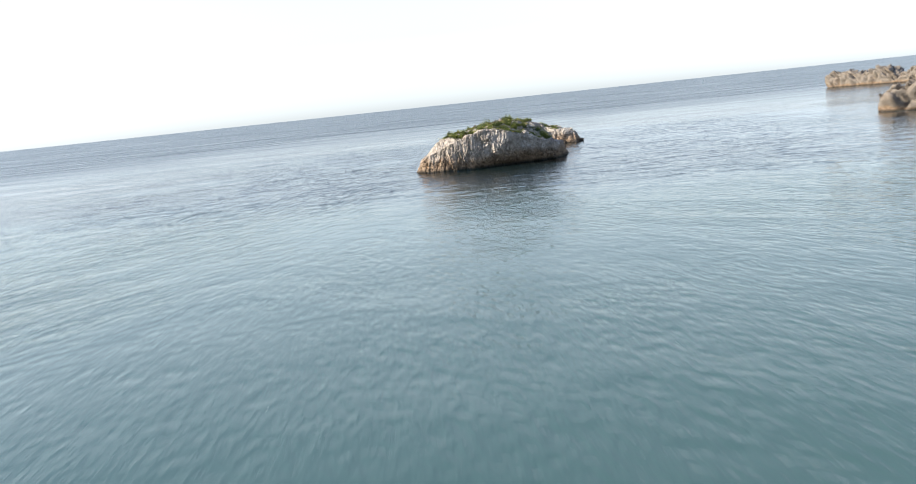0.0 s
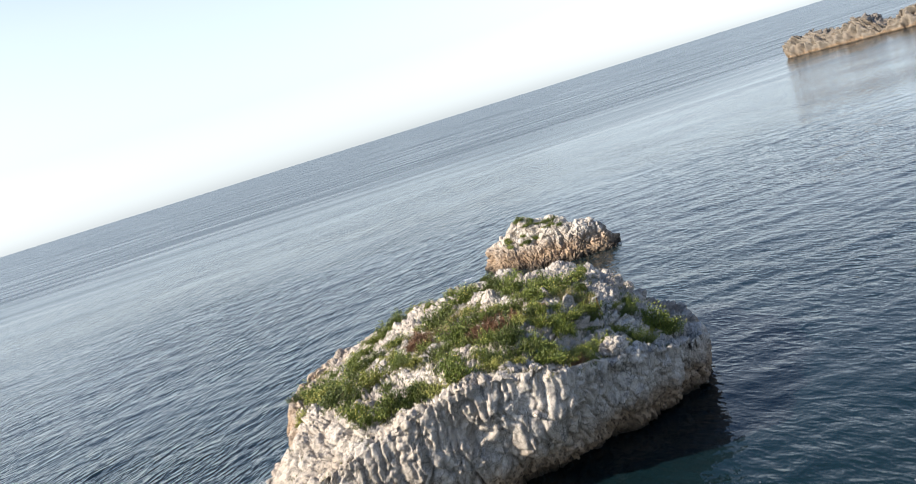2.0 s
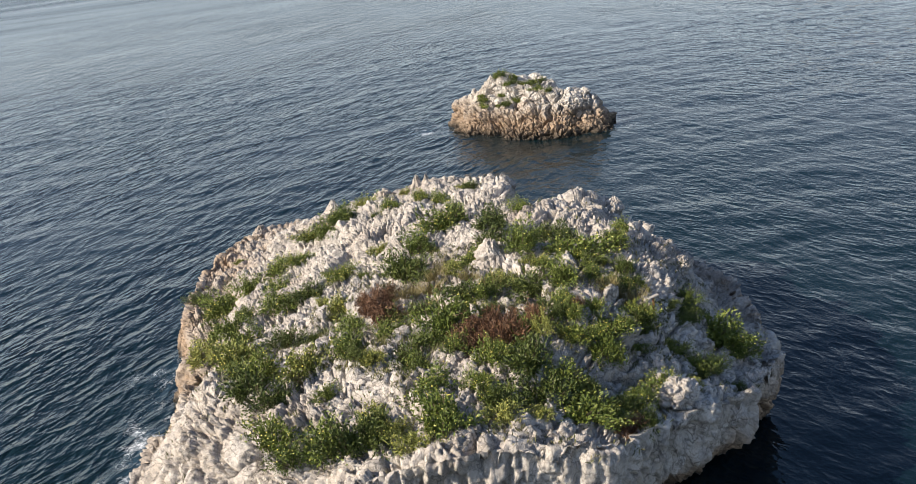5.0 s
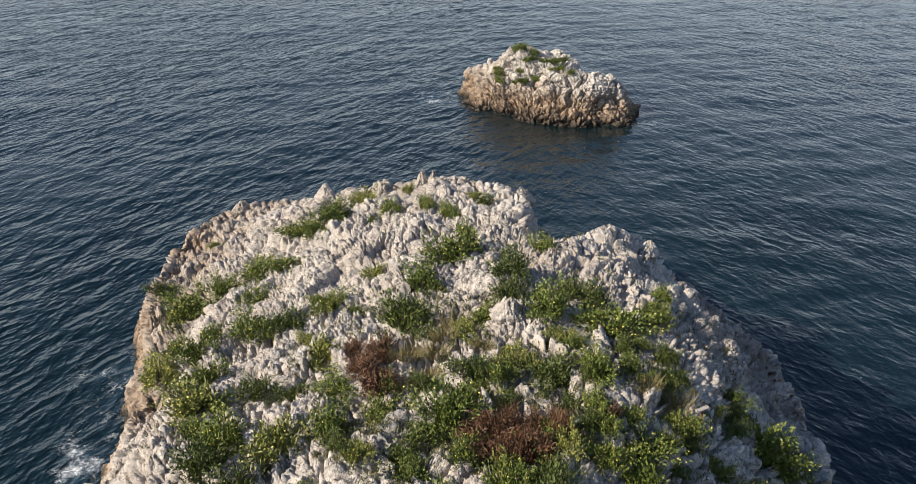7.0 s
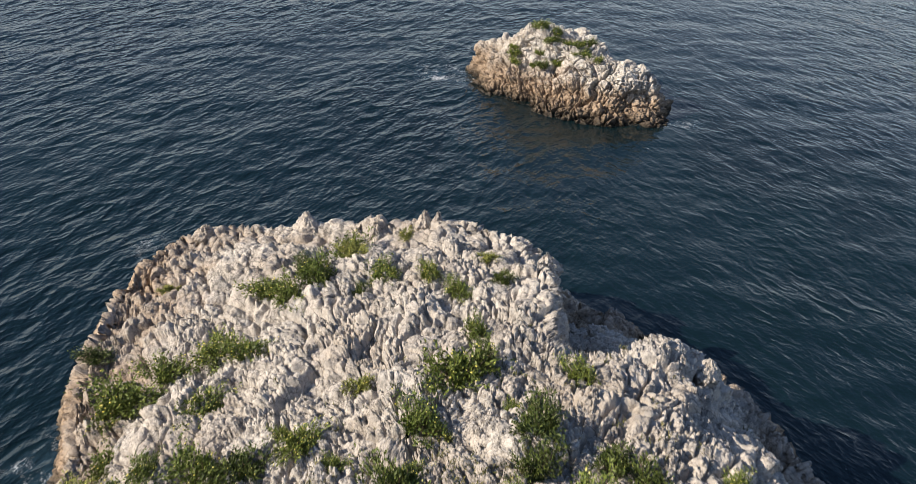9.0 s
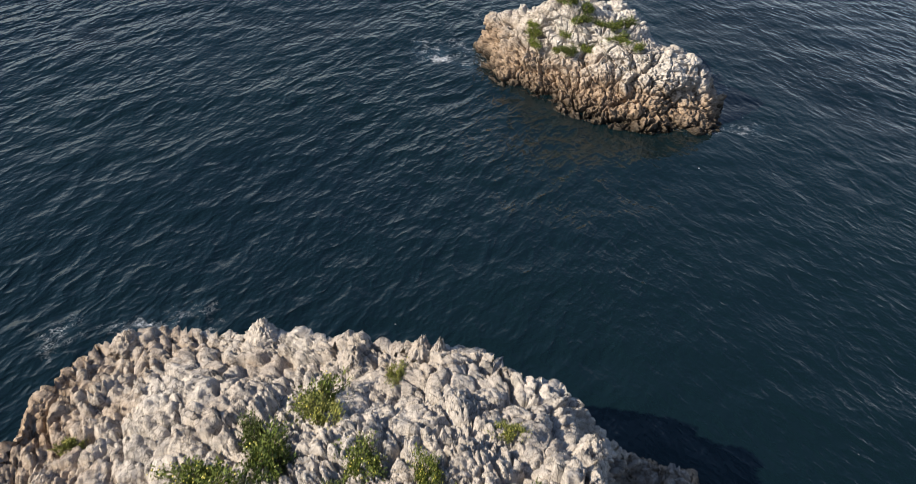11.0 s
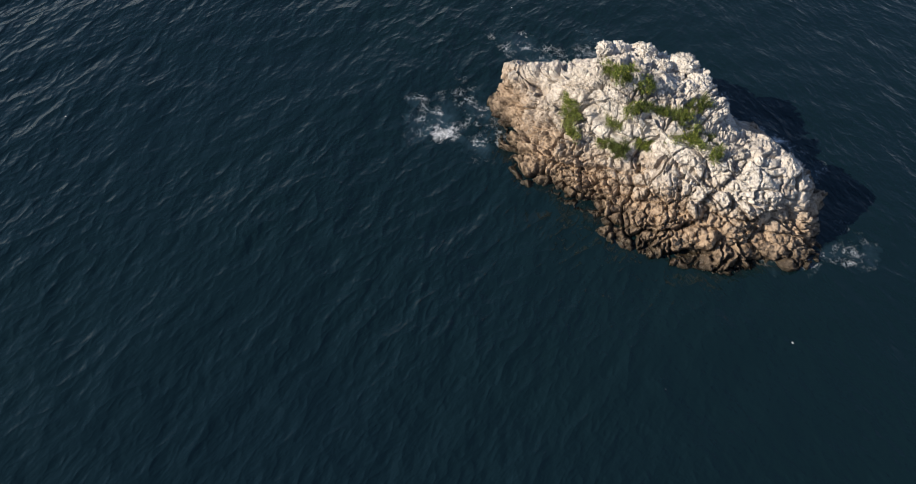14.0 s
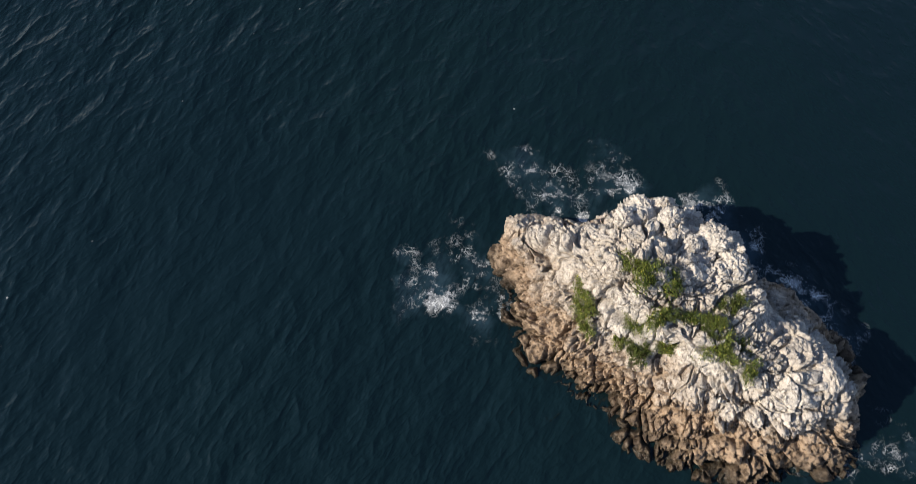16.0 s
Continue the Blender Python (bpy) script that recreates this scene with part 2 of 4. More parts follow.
def sea_material():
    """Dark clear sea: a mirror-like skin broken by ripples at three sizes, and lacy foam beside the rocks."""
    m, t, p = material("sea_water")
    pos, xyz = place_node(t)
    deep = mix(t, ramp(t, noise_node(t, pos, 0.05, 3.0), [(0.35, (0, 0, 0)), (0.65, (1, 1, 1))]), (0.0027, 0.0092, 0.0132), (0.0031, 0.0108, 0.0127))
    # landward water painted paler, the bright veil of haze put into its colour
    haze_veil = t.nodes.new("ShaderNodeMapRange")
    haze_veil.interpolation_type = "SMOOTHSTEP"
    t.links.new(maths(t, "ADD", xyz[1], maths(t, "MULTIPLY", noise_node(t, pos, 0.03, 4.0), 40.0)), haze_veil.inputs[0])
    haze_veil.inputs[1].default_value, haze_veil.inputs[2].default_value, haze_veil.inputs[3].default_value, haze_veil.inputs[4].default_value = -14.0, 14.0, 1.0, 0.0
    deep = mix(t, haze_veil.outputs[0], deep, (0.038, 0.076, 0.073))
    # ripples: slopes of a height that is read at three near places
    def height(dx, dy):
        shift = t.nodes.new("ShaderNodeVectorMath")
        shift.operation = "ADD"
        t.links.new(pos, shift.inputs[0])
        shift.inputs[1].default_value = (dx, dy, 0)
        both = []
        for turn, reach, wide in ((62, 2.1, 1.0), (-58, 1.25, 0.72)):
            squash = t.nodes.new("ShaderNodeMapping")
            squash.vector_type = "TEXTURE"
            squash.inputs["Rotation"].default_value = (0, 0, radians(turn))
            squash.inputs["Scale"].default_value = (reach, wide, 1.0)
            t.links.new(shift.outputs[0], squash.inputs[0])
            total = None
            for scale, tall in RIPPLES:
                n = maths(t, "ABSOLUTE", maths(t, "SUBTRACT", noise_node(t, squash.outputs[0], scale, 1.0, 0.45), 0.5))
                n = maths(t, "MULTIPLY", n, -2.4 * tall)
                total = n if total is None else maths(t, "ADD", total, n)
            both.append(total)
        return maths(t, "ADD", both[0], maths(t, "MULTIPLY", lee.outputs[0], maths(t, "SUBTRACT", maths(t, "MULTIPLY", both[1], 0.38), both[0])))
    # the swell bends round the islets: its crests turn from one side to the other
    lee = t.nodes.new("ShaderNodeMapRange")
    lee.interpolation_type = "SMOOTHSTEP"
    t.links.new(maths(t, "SUBTRACT", xyz[0], maths(t, "MULTIPLY", xyz[1], 0.12)), lee.inputs[0])
    lee.inputs[1].default_value, lee.inputs[2].default_value = -7.0, 5.0
    h0, step = height(0, 0), 0.03
    away = t.nodes.new("ShaderNodeVectorMath")
    away.operation = "DISTANCE"
    t.links.new(pos, away.inputs[0])
    away.inputs[1].default_value = (16, 10, 0)
    calm = t.nodes.new("ShaderNodeMapRange")
    t.links.new(away.outputs["Value"], calm.inputs[0])
    calm.inputs[1].default_value, calm.inputs[2].default_value, calm.inputs[3].default_value, calm.inputs[4].default_value = 30.0, 150.0, 1.0, 0.16
    gusts = ramp(t, noise_node(t, pos, 0.07, 3.0), [(0.32, (0.45, 0.45, 0.45)), (0.62, (1.25, 1.25, 1.25))])
    liveliness = maths(t, "MULTIPLY", calm.outputs[0], gusts)
    tilt = t.nodes.new("ShaderNodeCombineXYZ")
    for n, h in enumerate((height(step, 0), height(0, step))):
        t.links.new(maths(t, "MULTIPLY", maths(t, "MULTIPLY", maths(t, "SUBTRACT", h0, h), 1 / step), liveliness), tilt.inputs[n])
    lean = t.nodes.new("ShaderNodeVectorMath")
    lean.operation = "ADD"
    skin = t.nodes.new("ShaderNodeNewGeometry")
    t.links.new(skin.outputs["Normal"], lean.inputs[0])
    t.links.new(tilt.outputs[0], lean.inputs[1])
    unit = t.nodes.new("ShaderNodeVectorMath")
    unit.operation = "NORMALIZE"
    t.links.new(lean.outputs[0], unit.inputs[0])
    t.links.new(unit.outputs[0], p.inputs["Normal"])
    # foam: lace of cell edges within blots beside the rocks
    ragged = maths(t, "MULTIPLY", maths(t, "SUBTRACT", noise_node(t, pos, 0.9, 4.0, 0.6), 0.5), 3.2)
    blots = None
    for x, y, r, s in FOAM:
        d = t.nodes.new("ShaderNodeVectorMath")
        d.operation = "DISTANCE"
        t.links.new(pos, d.inputs[0])
        d.inputs[1].default_value = (x, y, 0)
        mr = t.nodes.new("ShaderNodeMapRange")
        t.links.new(maths(t, "ADD", d.outputs["Value"], ragged), mr.inputs[0])
        mr.inputs[1].default_value, mr.inputs[2].default_value, mr.inputs[3].default_value, mr.inputs[4].default_value = r * 0.2, r, s, 0.0
        blots = mr.outputs[0] if blots is None else maths(t, "MAXIMUM", blots, mr.outputs[0])
    warp = t.nodes.new("ShaderNodeVectorMath")
    warp.operation = "MULTIPLY_ADD"
    tn = node(t, "ShaderNodeTexNoise", Scale=2.4, Detail=4.0)
    t.links.new(pos, tn.inputs["Vector"])
    t.links.new(tn.outputs["Color"], warp.inputs[0])
    warp.inputs[1].default_value = (0.9, 0.9, 0.9)
    t.links.new(pos, warp.inputs[2])
    lace = None
    for scale, width in ((3.0, 0.05), (8.0, 0.08)):
        v = node(t, "ShaderNodeTexVoronoi", Scale=scale)
        v.feature = "DISTANCE_TO_EDGE"
        t.links.new(warp.outputs[0], v.inputs["Vector"])
        line = ramp(t, v.outputs["Distance"], [(0.0, (1, 1, 1)), (width, (0, 0, 0))])
        lace = line if lace is None else maths(t, "MAXIMUM", lace, maths(t, "MULTIPLY", line, 0.7))
    patch = ramp(t, noise_node(t, pos, 1.7, 5.0, 0.7), [(0.50, (0, 0, 0)), (0.60, (1, 1, 1))])
    churned = maths(t, "MULTIPLY", ramp(t, blots, [(0.55, (0, 0, 0)), (0.95, (0.28, 0.28, 0.28))]), patch)
    foam = maths(t, "MAXIMUM", maths(t, "MULTIPLY", maths(t, "MULTIPLY", lace, patch), blots), churned)
    # aerated, paler water under the foam
    milky = maths(t, "MULTIPLY", blots, ramp(t, noise_node(t, pos, 0.8, 4.0, 0.6), [(0.40, (0, 0, 0)), (0.65, (0.4, 0.4, 0.4))]))
    deep = mix(t, milky, deep, (0.055, 0.105, 0.150))
    # stray flecks of foam
    dots = node(t, "ShaderNodeTexVoronoi", Scale=1.1)
    t.links.new(pos, dots.inputs["Vector"])
    fleck = maths(t, "MULTIPLY", ramp(t, dots.outputs["Distance"], [(0.0, (0.8, 0.8, 0.8)), (0.035, (0, 0, 0))]), ramp(t, noise_node(t, pos, 0.22, 3.0), [(0.52, (0, 0, 0)), (0.62, (1, 1, 1))]))
    foam = maths(t, "MAXIMUM", foam, fleck)
    t.links.new(mix(t, foam, deep, (0.88, 0.90, 0.92)), p.inputs["Base Color"])
    # the open sea beyond the islets is choppier than its small ripples can show
    open_sea = t.nodes.new("ShaderNodeMapRange")
    t.links.new(away.outputs["Value"], open_sea.inputs[0])
    open_sea.inputs[1].default_value, open_sea.inputs[2].default_value, open_sea.inputs[3].default_value, open_sea.inputs[4].default_value = 35.0, 180.0, 0.05, 0.27
    streak = t.nodes.new("ShaderNodeMapping")
    streak.vector_type = "TEXTURE"
    streak.inputs["Rotation"].default_value = (0, 0, radians(8))
    streak.inputs["Scale"].default_value = (7.0, 1.0, 1.0)
    t.links.new(pos, streak.inputs[0])
    wind = maths(t, "MULTIPLY", maths(t, "SUBTRACT", noise_node(t, streak.outputs[0], 0.11, 4.0, 0.6), 0.5), 1.6)
    choppy = maths(t, "MULTIPLY", open_sea.outputs[0], maths(t, "ADD", wind, 1.0))
    t.links.new(maths(t, "ADD", choppy, maths(t, "MULTIPLY", foam, 0.5)), p.inputs["Roughness"])
    p.inputs["IOR"].default_value = 1.333
    return m


# ripples: waves to the metre, height in metres
RIPPLES = ((0.11, 0.20), (0.5, 0.090), (1.5, 0.088), (4.2, 0.036), (11.0, 0.010))
# foam beside the rocks: x, y, reach, strength
FOAM = [
    (-2.16, 30.33, 0.9, 0.9), (-1.49, 30.93, 0.9, 0.7), (-0.11, 33.22, 0.7, 0.6), (0.57, 32.57, 0.9, 0.9), (0.93, 32.15, 0.6, 1), (1.7, 33.04, 0.8, 0.8),
    (3.91, 32.42, 0.7, 0.9), (4.34, 31.3, 0.9, 0.9), (4.92, 30.56, 1, 1), (5.58, 29.72, 1, 1), (5.89, 29.09, 0.6, 0.8), (5.24, 26.89, 0.5, 0.8),
    (6.24, 28.11, 0.5, 0.4), (-8.06, 6.75, 1.7, 0.9), (-8.01, 4.17, 1.9, 1), (-8.57, 9.09, 1.2, 0.6), (-7.78, 1.81, 1.2, 0.8), (-1.26, 29.95, 0.8, 0.9),
    (6.57, 26.96, 0.4, 0.5), (-7.11, 17.28, 0.9, 0.8), (-9.12, 16.99, 0.7, 0.5), (62.65, 167.98, 9, 1), (40.78, 25.57, 2, 0.9)
]
SEA = sea_material()

# ---- the sea: one sheet to the horizon, finer where the rocks stand ----
def spread(lo, hi, step, far):
    inner = np.arange(lo, hi + step / 2, step)
    out = [0.0]
    while out[-1] < far:
        out.append(out[-1] * 1.22 + step)
    out = np.array(out[1:])
    return np.concatenate([(inner[0] - out)[::-1], inner, inner[-1] + out])


def build_sea():
    xs, ys = spread(-24, 26, 0.2, 4700), spread(-20, 52, 0.2, 4700)
    x, y = np.meshgrid(xs, ys, indexing="xy")
    p = np.stack([x.ravel(), y.ravel(), np.zeros(x.size)], 1)
    turn = radians(14)
    u, v = p[:, 0] * math.cos(turn) + p[:, 1] * math.sin(turn), -p[:, 0] * math.sin(turn) + p[:, 1] * math.cos(turn)
    q = np.stack([u * 0.28, v * 0.62, np.zeros(len(u))], 1)
    swell = 0.045 * fbm(q, 3, 40) + 0.02 * ridged(q * 2.3 + 5, 2, 44)
    inside = smooth(24 + 40, 24, np.abs(p[:, 0] - 1)) * smooth(36 + 40, 36, np.abs(p[:, 1] - 16))
    p[:, 2] = swell * inside - 0.02
    ob = new("water", mesh_of("water", p, grid_quads(len(ys), len(xs), False), SEA))
    return tagged(ob, "dark blue-green open sea with small ripples and foam", "sea", kind="structure")


build_sea()


# ---- islets ----
def ring_values(centre, outline, count):
    """Radius and height round a centre, at even angles, along a smooth closed curve through the outline's points (x, y, z)."""
    pts = np.array(outline, float)
    ang = np.arctan2(pts[:, 1] - centre[1], pts[:, 0] - centre[0])
    rad = np.hypot(pts[:, 0] - centre[0], pts[:, 1] - centre[1])
    order = np.argsort(ang)
    ang, rad, hgt = ang[order], rad[order], pts[order, 2]
    ang3 = np.concatenate([ang - 2 * np.pi, ang, ang + 2 * np.pi])
    theta = np.linspace(-np.pi, np.pi, count, endpoint=False)
    out = []
    for v in (rad, hgt):
        r = np.interp(theta, ang3, np.tile(v, 3))
        k = max(3, count // 60)
        w = np.hanning(2 * k + 1)[:]
        r = np.convolve(np.concatenate([r[-k:], r, r[:k]]), w / w.sum(), "valid")
        out.append(r)
    return theta, out[0], out[1]


def islet_mesh(name, centre, rim, foot, top, cols, top_rows, side_rows, rock, detail):
    """A rock with a top of the height top(x, y), a rim, flanks down to its foot at the waterline, and a base under water."""
    theta, rr, rz = ring_values(centre, rim, cols)
    _, fr, _ = ring_values(centre, foot, cols)
    c, s = np.cos(theta), np.sin(theta)
    rows = []
    for n in range(top_rows):
        u = 0.004 + 0.996 * (n / (top_rows - 1)) ** 0.8
        x, y = centre[0] + c * rr * u, centre[1] + s * rr * u
        w = smooth(0.70, 1.0, np.full(cols, u))
        z = top(x, y) * (1 - w) + rz * w
        rows.append(np.stack([x, y, z], 1))
    for n in range(1, side_rows + 1):
        k = n / side_rows
        # down the flank, then under water
        zz = np.where(k < 0.8, rz * (1 - k / 0.8), -1.6 * (k - 0.8) / 0.2)
        kk = min(k / 0.8, 1.0)
        r = rr + (fr - rr) * np.where(fr < rr, kk ** 2.3, kk ** 1.1) - (0.5 * (k - 0.8) / 0.2 if k > 0.8 else 0)
        rows.append(np.stack([centre[0] + c * r, centre[1] + s * r, zz], 1))
    v = np.concatenate(rows)
    nrow = len(rows)
    g = v.reshape(nrow, cols, 3)
    du = np.gradient(g, axis=0)
    dv = np.roll(g, -1, 1) - np.roll(g, 1, 1)
    nrm = np.cross(du, dv)
    nrm /= np.linalg.norm(nrm, axis=2, keepdims=True) + 1e-9
    up = nrm.reshape(-1, 3).copy()
    up[:cols * 3] = (0, 0, 1)
    if up[cols * (top_rows // 2), 2] < 0:
        up = -up
    v = detail(v, up)
    quads = grid_quads(nrow, cols, True)[:, ::-1]
    cut = (top_rows - 1) * cols
    crown = mesh_of("crown", v[:cut + cols], quads[:cut], rock)
    flank = mesh_of("flank", v[cut:], quads[cut:] - cut, rock)
    return crown, flank, BVHTree.FromPolygons(v[:cut + cols * 40].tolist(), quads[:cut + cols * 39].tolist())


def slabs(p, seed):
    """Worley cells as tilted slabs: 0 in the fissures to 1 inside, a random number of each cell, and the lean of its top."""
    base = np.floor(p).astype(np.int64)
    first, second = np.full(len(p), 9.0), np.full(len(p), 9.0)
    who, lean = np.zeros(len(p)), np.zeros(len(p))
    for a in (-1, 0, 1):
        for b in (-1, 0, 1):
            for c in (-1, 0, 1):
                i, j, k = base[:, 0] + a, base[:, 1] + b, base[:, 2] + c
                h = hashed(i, j, k, seed)
                u, v, w = (h & 1023) / 1023, ((h >> 10) & 1023) / 1023, ((h >> 20) & 1023) / 1023
                dx, dy, dz = p[:, 0] - i - u, p[:, 1] - j - v, p[:, 2] - k - w
                d = np.sqrt(dx * dx + dy * dy + dz * dz)
                near = d < first
                second = np.where(near, first, np.minimum(second, d))
                # tops lean by chance, a little more often up towards the sea
                tip = dx * (4 * ((h >> 5 & 255) / 255) - 2) + dy * (4 * ((h >> 13 & 255) / 255) - 2) + dz * (2 * ((h >> 21 & 255) / 255) - 1)
                lean = np.where(near, tip, lean)
                who = np.where(near, (h >> 7 & 255) / 255, who)
                first = np.where(near, d, first)
    return second - first, who, np.clip(lean, -1, 1)


def crags(v, up, big=1.0, lift=1.0, fine=1.45, flutes=0.80, rounding=1.0):
    """Karst relief: tilted blocks parted by fissures, in four sizes, knobs and pits, and upright flutes on the flanks."""
    flank = 1 - smooth(0.30, 0.70, up[:, 2])
    q = v.copy()
    q[:, 2] *= 1 - flutes * flank
    warp = sum(np.stack([gradient_noise(v * s, k), gradient_noise(v * s, k + 1), gradient_noise(v * s, k + 2)], 1) * a for s, a, k in ((1.1, 0.30, 3), (2.9, 0.13, 6), (7.0, 0.05, 9)))
    d = 0.16 * fbm(v * 0.42, 2, 31) + 0.33 * fbm(v * 0.85, 2, 35)
    # rubble in some places, broad slabs in others
    broken = 0.35 + 0.9 * smooth(-0.25, 0.35, fbm(v * 0.75, 2, 51))
    for scale, step, tilt, dome, gap, width, bend, seed in ((0.60, 0.20, 0.07, 0.12, 0.26, 0.08, 0.9, 7), (1.45, 0.09, 0.05, 0.15, 0.19, 0.085, 0.7, 9),
                                                           (3.1, 0.036 * fine, 0.042 * fine, 0.08, 0.085 * fine, 0.11, 0.5, 11), (6.6, 0.012 * fine, 0.010 * fine, 0.04, 0.040 * fine, 0.16, 0.35, 17)):
        edge, who, lean = slabs((q + warp * bend) * scale / big, seed)
        inner = smooth(0.0, width, edge)
        d += ((step * (who - 0.5) + tilt * lean) * inner + rounding * dome * np.sqrt(np.clip(edge, 0, 1)) - gap * (1 - inner)) * (broken if scale > 3 else 1.0)
    d += 0.04 * ridged((q + warp * 0.5) * 2.3 / big, 2, 13) + 0.026 * fbm(v * 8.0, 3, 21)
    # tall flutes and shallow caves down the cliffs
    if flutes > 0.5:
        d += flank * (0.20 * ridged(v * np.array([0.9, 0.9, 0.12]) + warp * 0.3, 2, 61) - 0.28 * smooth(0.15, 0.5, gradient_noise(v * np.array([0.6, 0.6, 0.5]), 63)))
    # solution pits
    pits = gradient_noise(q * 3.4 / big + warp, 25)
    d -= 0.10 * smooth(0.30, 0.50, pits)
    # honeycombed stone within reach of the spray
    d -= 0.10 * smooth(0.10, 0.40, gradient_noise(v * 6.0, 27)) * smooth(1.7, 0.7, v[:, 2] + 0.5 * gradient_noise(v * 0.9, 28))
    d -= 0.05 * smooth(0.12, 0.40, gradient_noise(v * 12.0, 29)) * smooth(1.5, 0.8, v[:, 2] + 0.5 * gradient_noise(v * 0.9, 28))
    d -= 0.02 + 0.17 * rounding
    d *= lift * big ** 0.8
    d *= smooth(-0.8, 0.2, v[:, 2]) * 0.9 + 0.1
    return v + up * (d * (1 - 0.2 * flank))[:, None]


MAIN_CENTRE = (-2.12, 7.32)


def main_height(x, y):
    """The islet's broad top, in metres above the sea."""
    x, y = 1.0909 * x -0.0182 * y +0.1918, -0.0576 * x +1.0095 * y +0.1318
    a, b = np.clip((x + 1.5) / 5, -1.7, 1.5), np.clip((y - 7) / 5, -1.5, 2.0)
    z = 3.27 + 0.86 * a - 0.10 * b - 0.94 * a * a + 0.04 * a * b - 0.23 * b * b - 0.56 * a ** 3 - 0.365 * a * a * b - 0.48 * a * b * b
    # the cleft and the low shelf towards the seaward end, below an upright wall
    hollow = smooth(0.25, 0.75, x - 0.08 * (y - 12)) * smooth(9.3, 10.4, y - 0.45 * np.clip(x - 1.4, 0, 2))
    z = z - hollow * np.clip(z - 1.75, 0, 3)
    shelf = smooth(0.35, 0.65, x - 0.10 * (y - 12)) * smooth(10.9, 11.6, y + 0.25 * (x - 2))
    z = z * (1 - shelf) + (1.5 - 0.8 * smooth(12.2, 13.2, y)) * shelf
    z = z + 0.35 * np.exp(-(((x - 0.1) / 0.7) ** 2 + ((y - 12.4) / 1.1) ** 2)) * (1 - shelf)
    z = z + 0.10 * np.exp(-(((x - 2.9) / 1.3) ** 2 + ((y - 10.2) / 1.0) ** 2)) * (1 - shelf)
    return 0.931 +0.0441 * x -0.0300 * y +0.8454 * np.clip(z, 0.3, 3.7)


MAIN_RIM = [
    (-7.3, 1.0, 1.25), (-5.7, 0.1, 1.8), (-4.05, -0.35, 2.5), (-2.6, -0.5, 3.05), (-1.33, -0.55, 3.3), (-0.04, -0.6, 3.3), (0.85, -0.6, 3.05), (1.5, 0.35, 2.8),
    (2.6, 1.3, 2.35), (3.6, 2.3, 1.95), (4.45, 3.5, 1.55), (4.85, 5.2, 1.45), (5.0, 7.1, 1.35), (4.75, 8.8, 1.3), (4.35, 10.2, 1.3),
    (3.8, 11.8, 1.1), (3.2, 12.9, 0.95), (2.3, 13.8, 0.85), (1.25, 14.2, 0.85), (0.55, 13.8, 2.1), (-0.31, 14.0, 2.6), (-1.93, 14.9, 2.4), (-3.53, 15.25, 2.0),
    (-5.0, 15.8, 1.5), (-7.1, 16.0, 1.1), (-8.2, 15.1, 1.0), (-8.5, 13.0, 0.95), (-8.25, 10.9, 1.0), (-7.65, 8.8, 1.1), (-7.15, 6.7, 1.2),
    (-6.95, 4.7, 1.3), (-7.2, 2.6, 1.3)
]
MAIN_FOOT = [
    (-8.1, 1.2, 0), (-5.8, 0.1, 0), (-3.8, 0.0, 0), (-2.2, 0.5, 0), (-0.4, 1.4, 0), (1.1, 2.3, 0), (2.6, 3.2, 0), (3.8, 4.0, 0),
    (4.6, 4.9, 0), (5.1, 6.1, 0), (5.4, 7.9, 0), (5.5, 9.5, 0), (5.1, 11.1, 0), (4.3, 13.0, 0), (2.8, 14.4, 0), (1.4, 14.9, 0), (0.4, 14.7, 0),
    (-1.53, 15.2, 0), (-3.36, 15.6, 0), (-5, 16.3, 0), (-7.1, 16.5, 0), (-8.4, 15.4, 0), (-8.9, 13.0, 0), (-8.65, 10.7, 0), (-8.1, 8.5, 0),
    (-7.75, 6.4, 0), (-7.6, 4.4, 0), (-7.85, 2.6, 0)
]

FAR_CENTRE = (2.51, 29.82)


def far_height(x, y):
    x, y = 1.1092 * x -0.0267 * y +0.7425, -0.0332 * x +1.2213 * y -5.2283
    z = 2.55 - 0.05 * (x - 2.6) ** 2 - 0.03 * (y - 31.3) ** 2
    z = z + 0.55 * np.exp(-(((x - 1.9) / 1.1) ** 2 + ((y - 31.4) / 1.0) ** 2))
    z = z - 0.6 * np.exp(-(((x - 4.9) / 0.8) ** 2 + ((y - 30.8) / 1.2) ** 2))
    return 0.309 +0.0534 * x -0.0181 * y +0.8123 * np.clip(z, 0.2, 3.2)


FAR_RIM = [
    (-0.58, 31.35, 1.0), (0.05, 31.7, 1.05), (0.95, 31.55, 1.1), (1.68, 31.95, 1.05), (2.5, 32.0, 1.1), (3.3, 31.7, 1.1), (4.0, 31.0, 1.1),
    (4.4, 30.3, 0.95), (4.8, 29.4, 0.85), (5.5, 28.8, 1.0), (5.65, 28.2, 1.25), (5.4, 27.7, 1.25), (4.6, 27.5, 1.25), (3.7, 27.6, 1.25),
    (2.85, 27.95, 1.2), (2.1, 28.45, 1.2), (1.4, 29.0, 1.15), (0.7, 29.5, 1.15), (0.25, 30.0, 1.1), (-0.2, 30.6, 1.05), (-0.5, 31.0, 1.0)
]
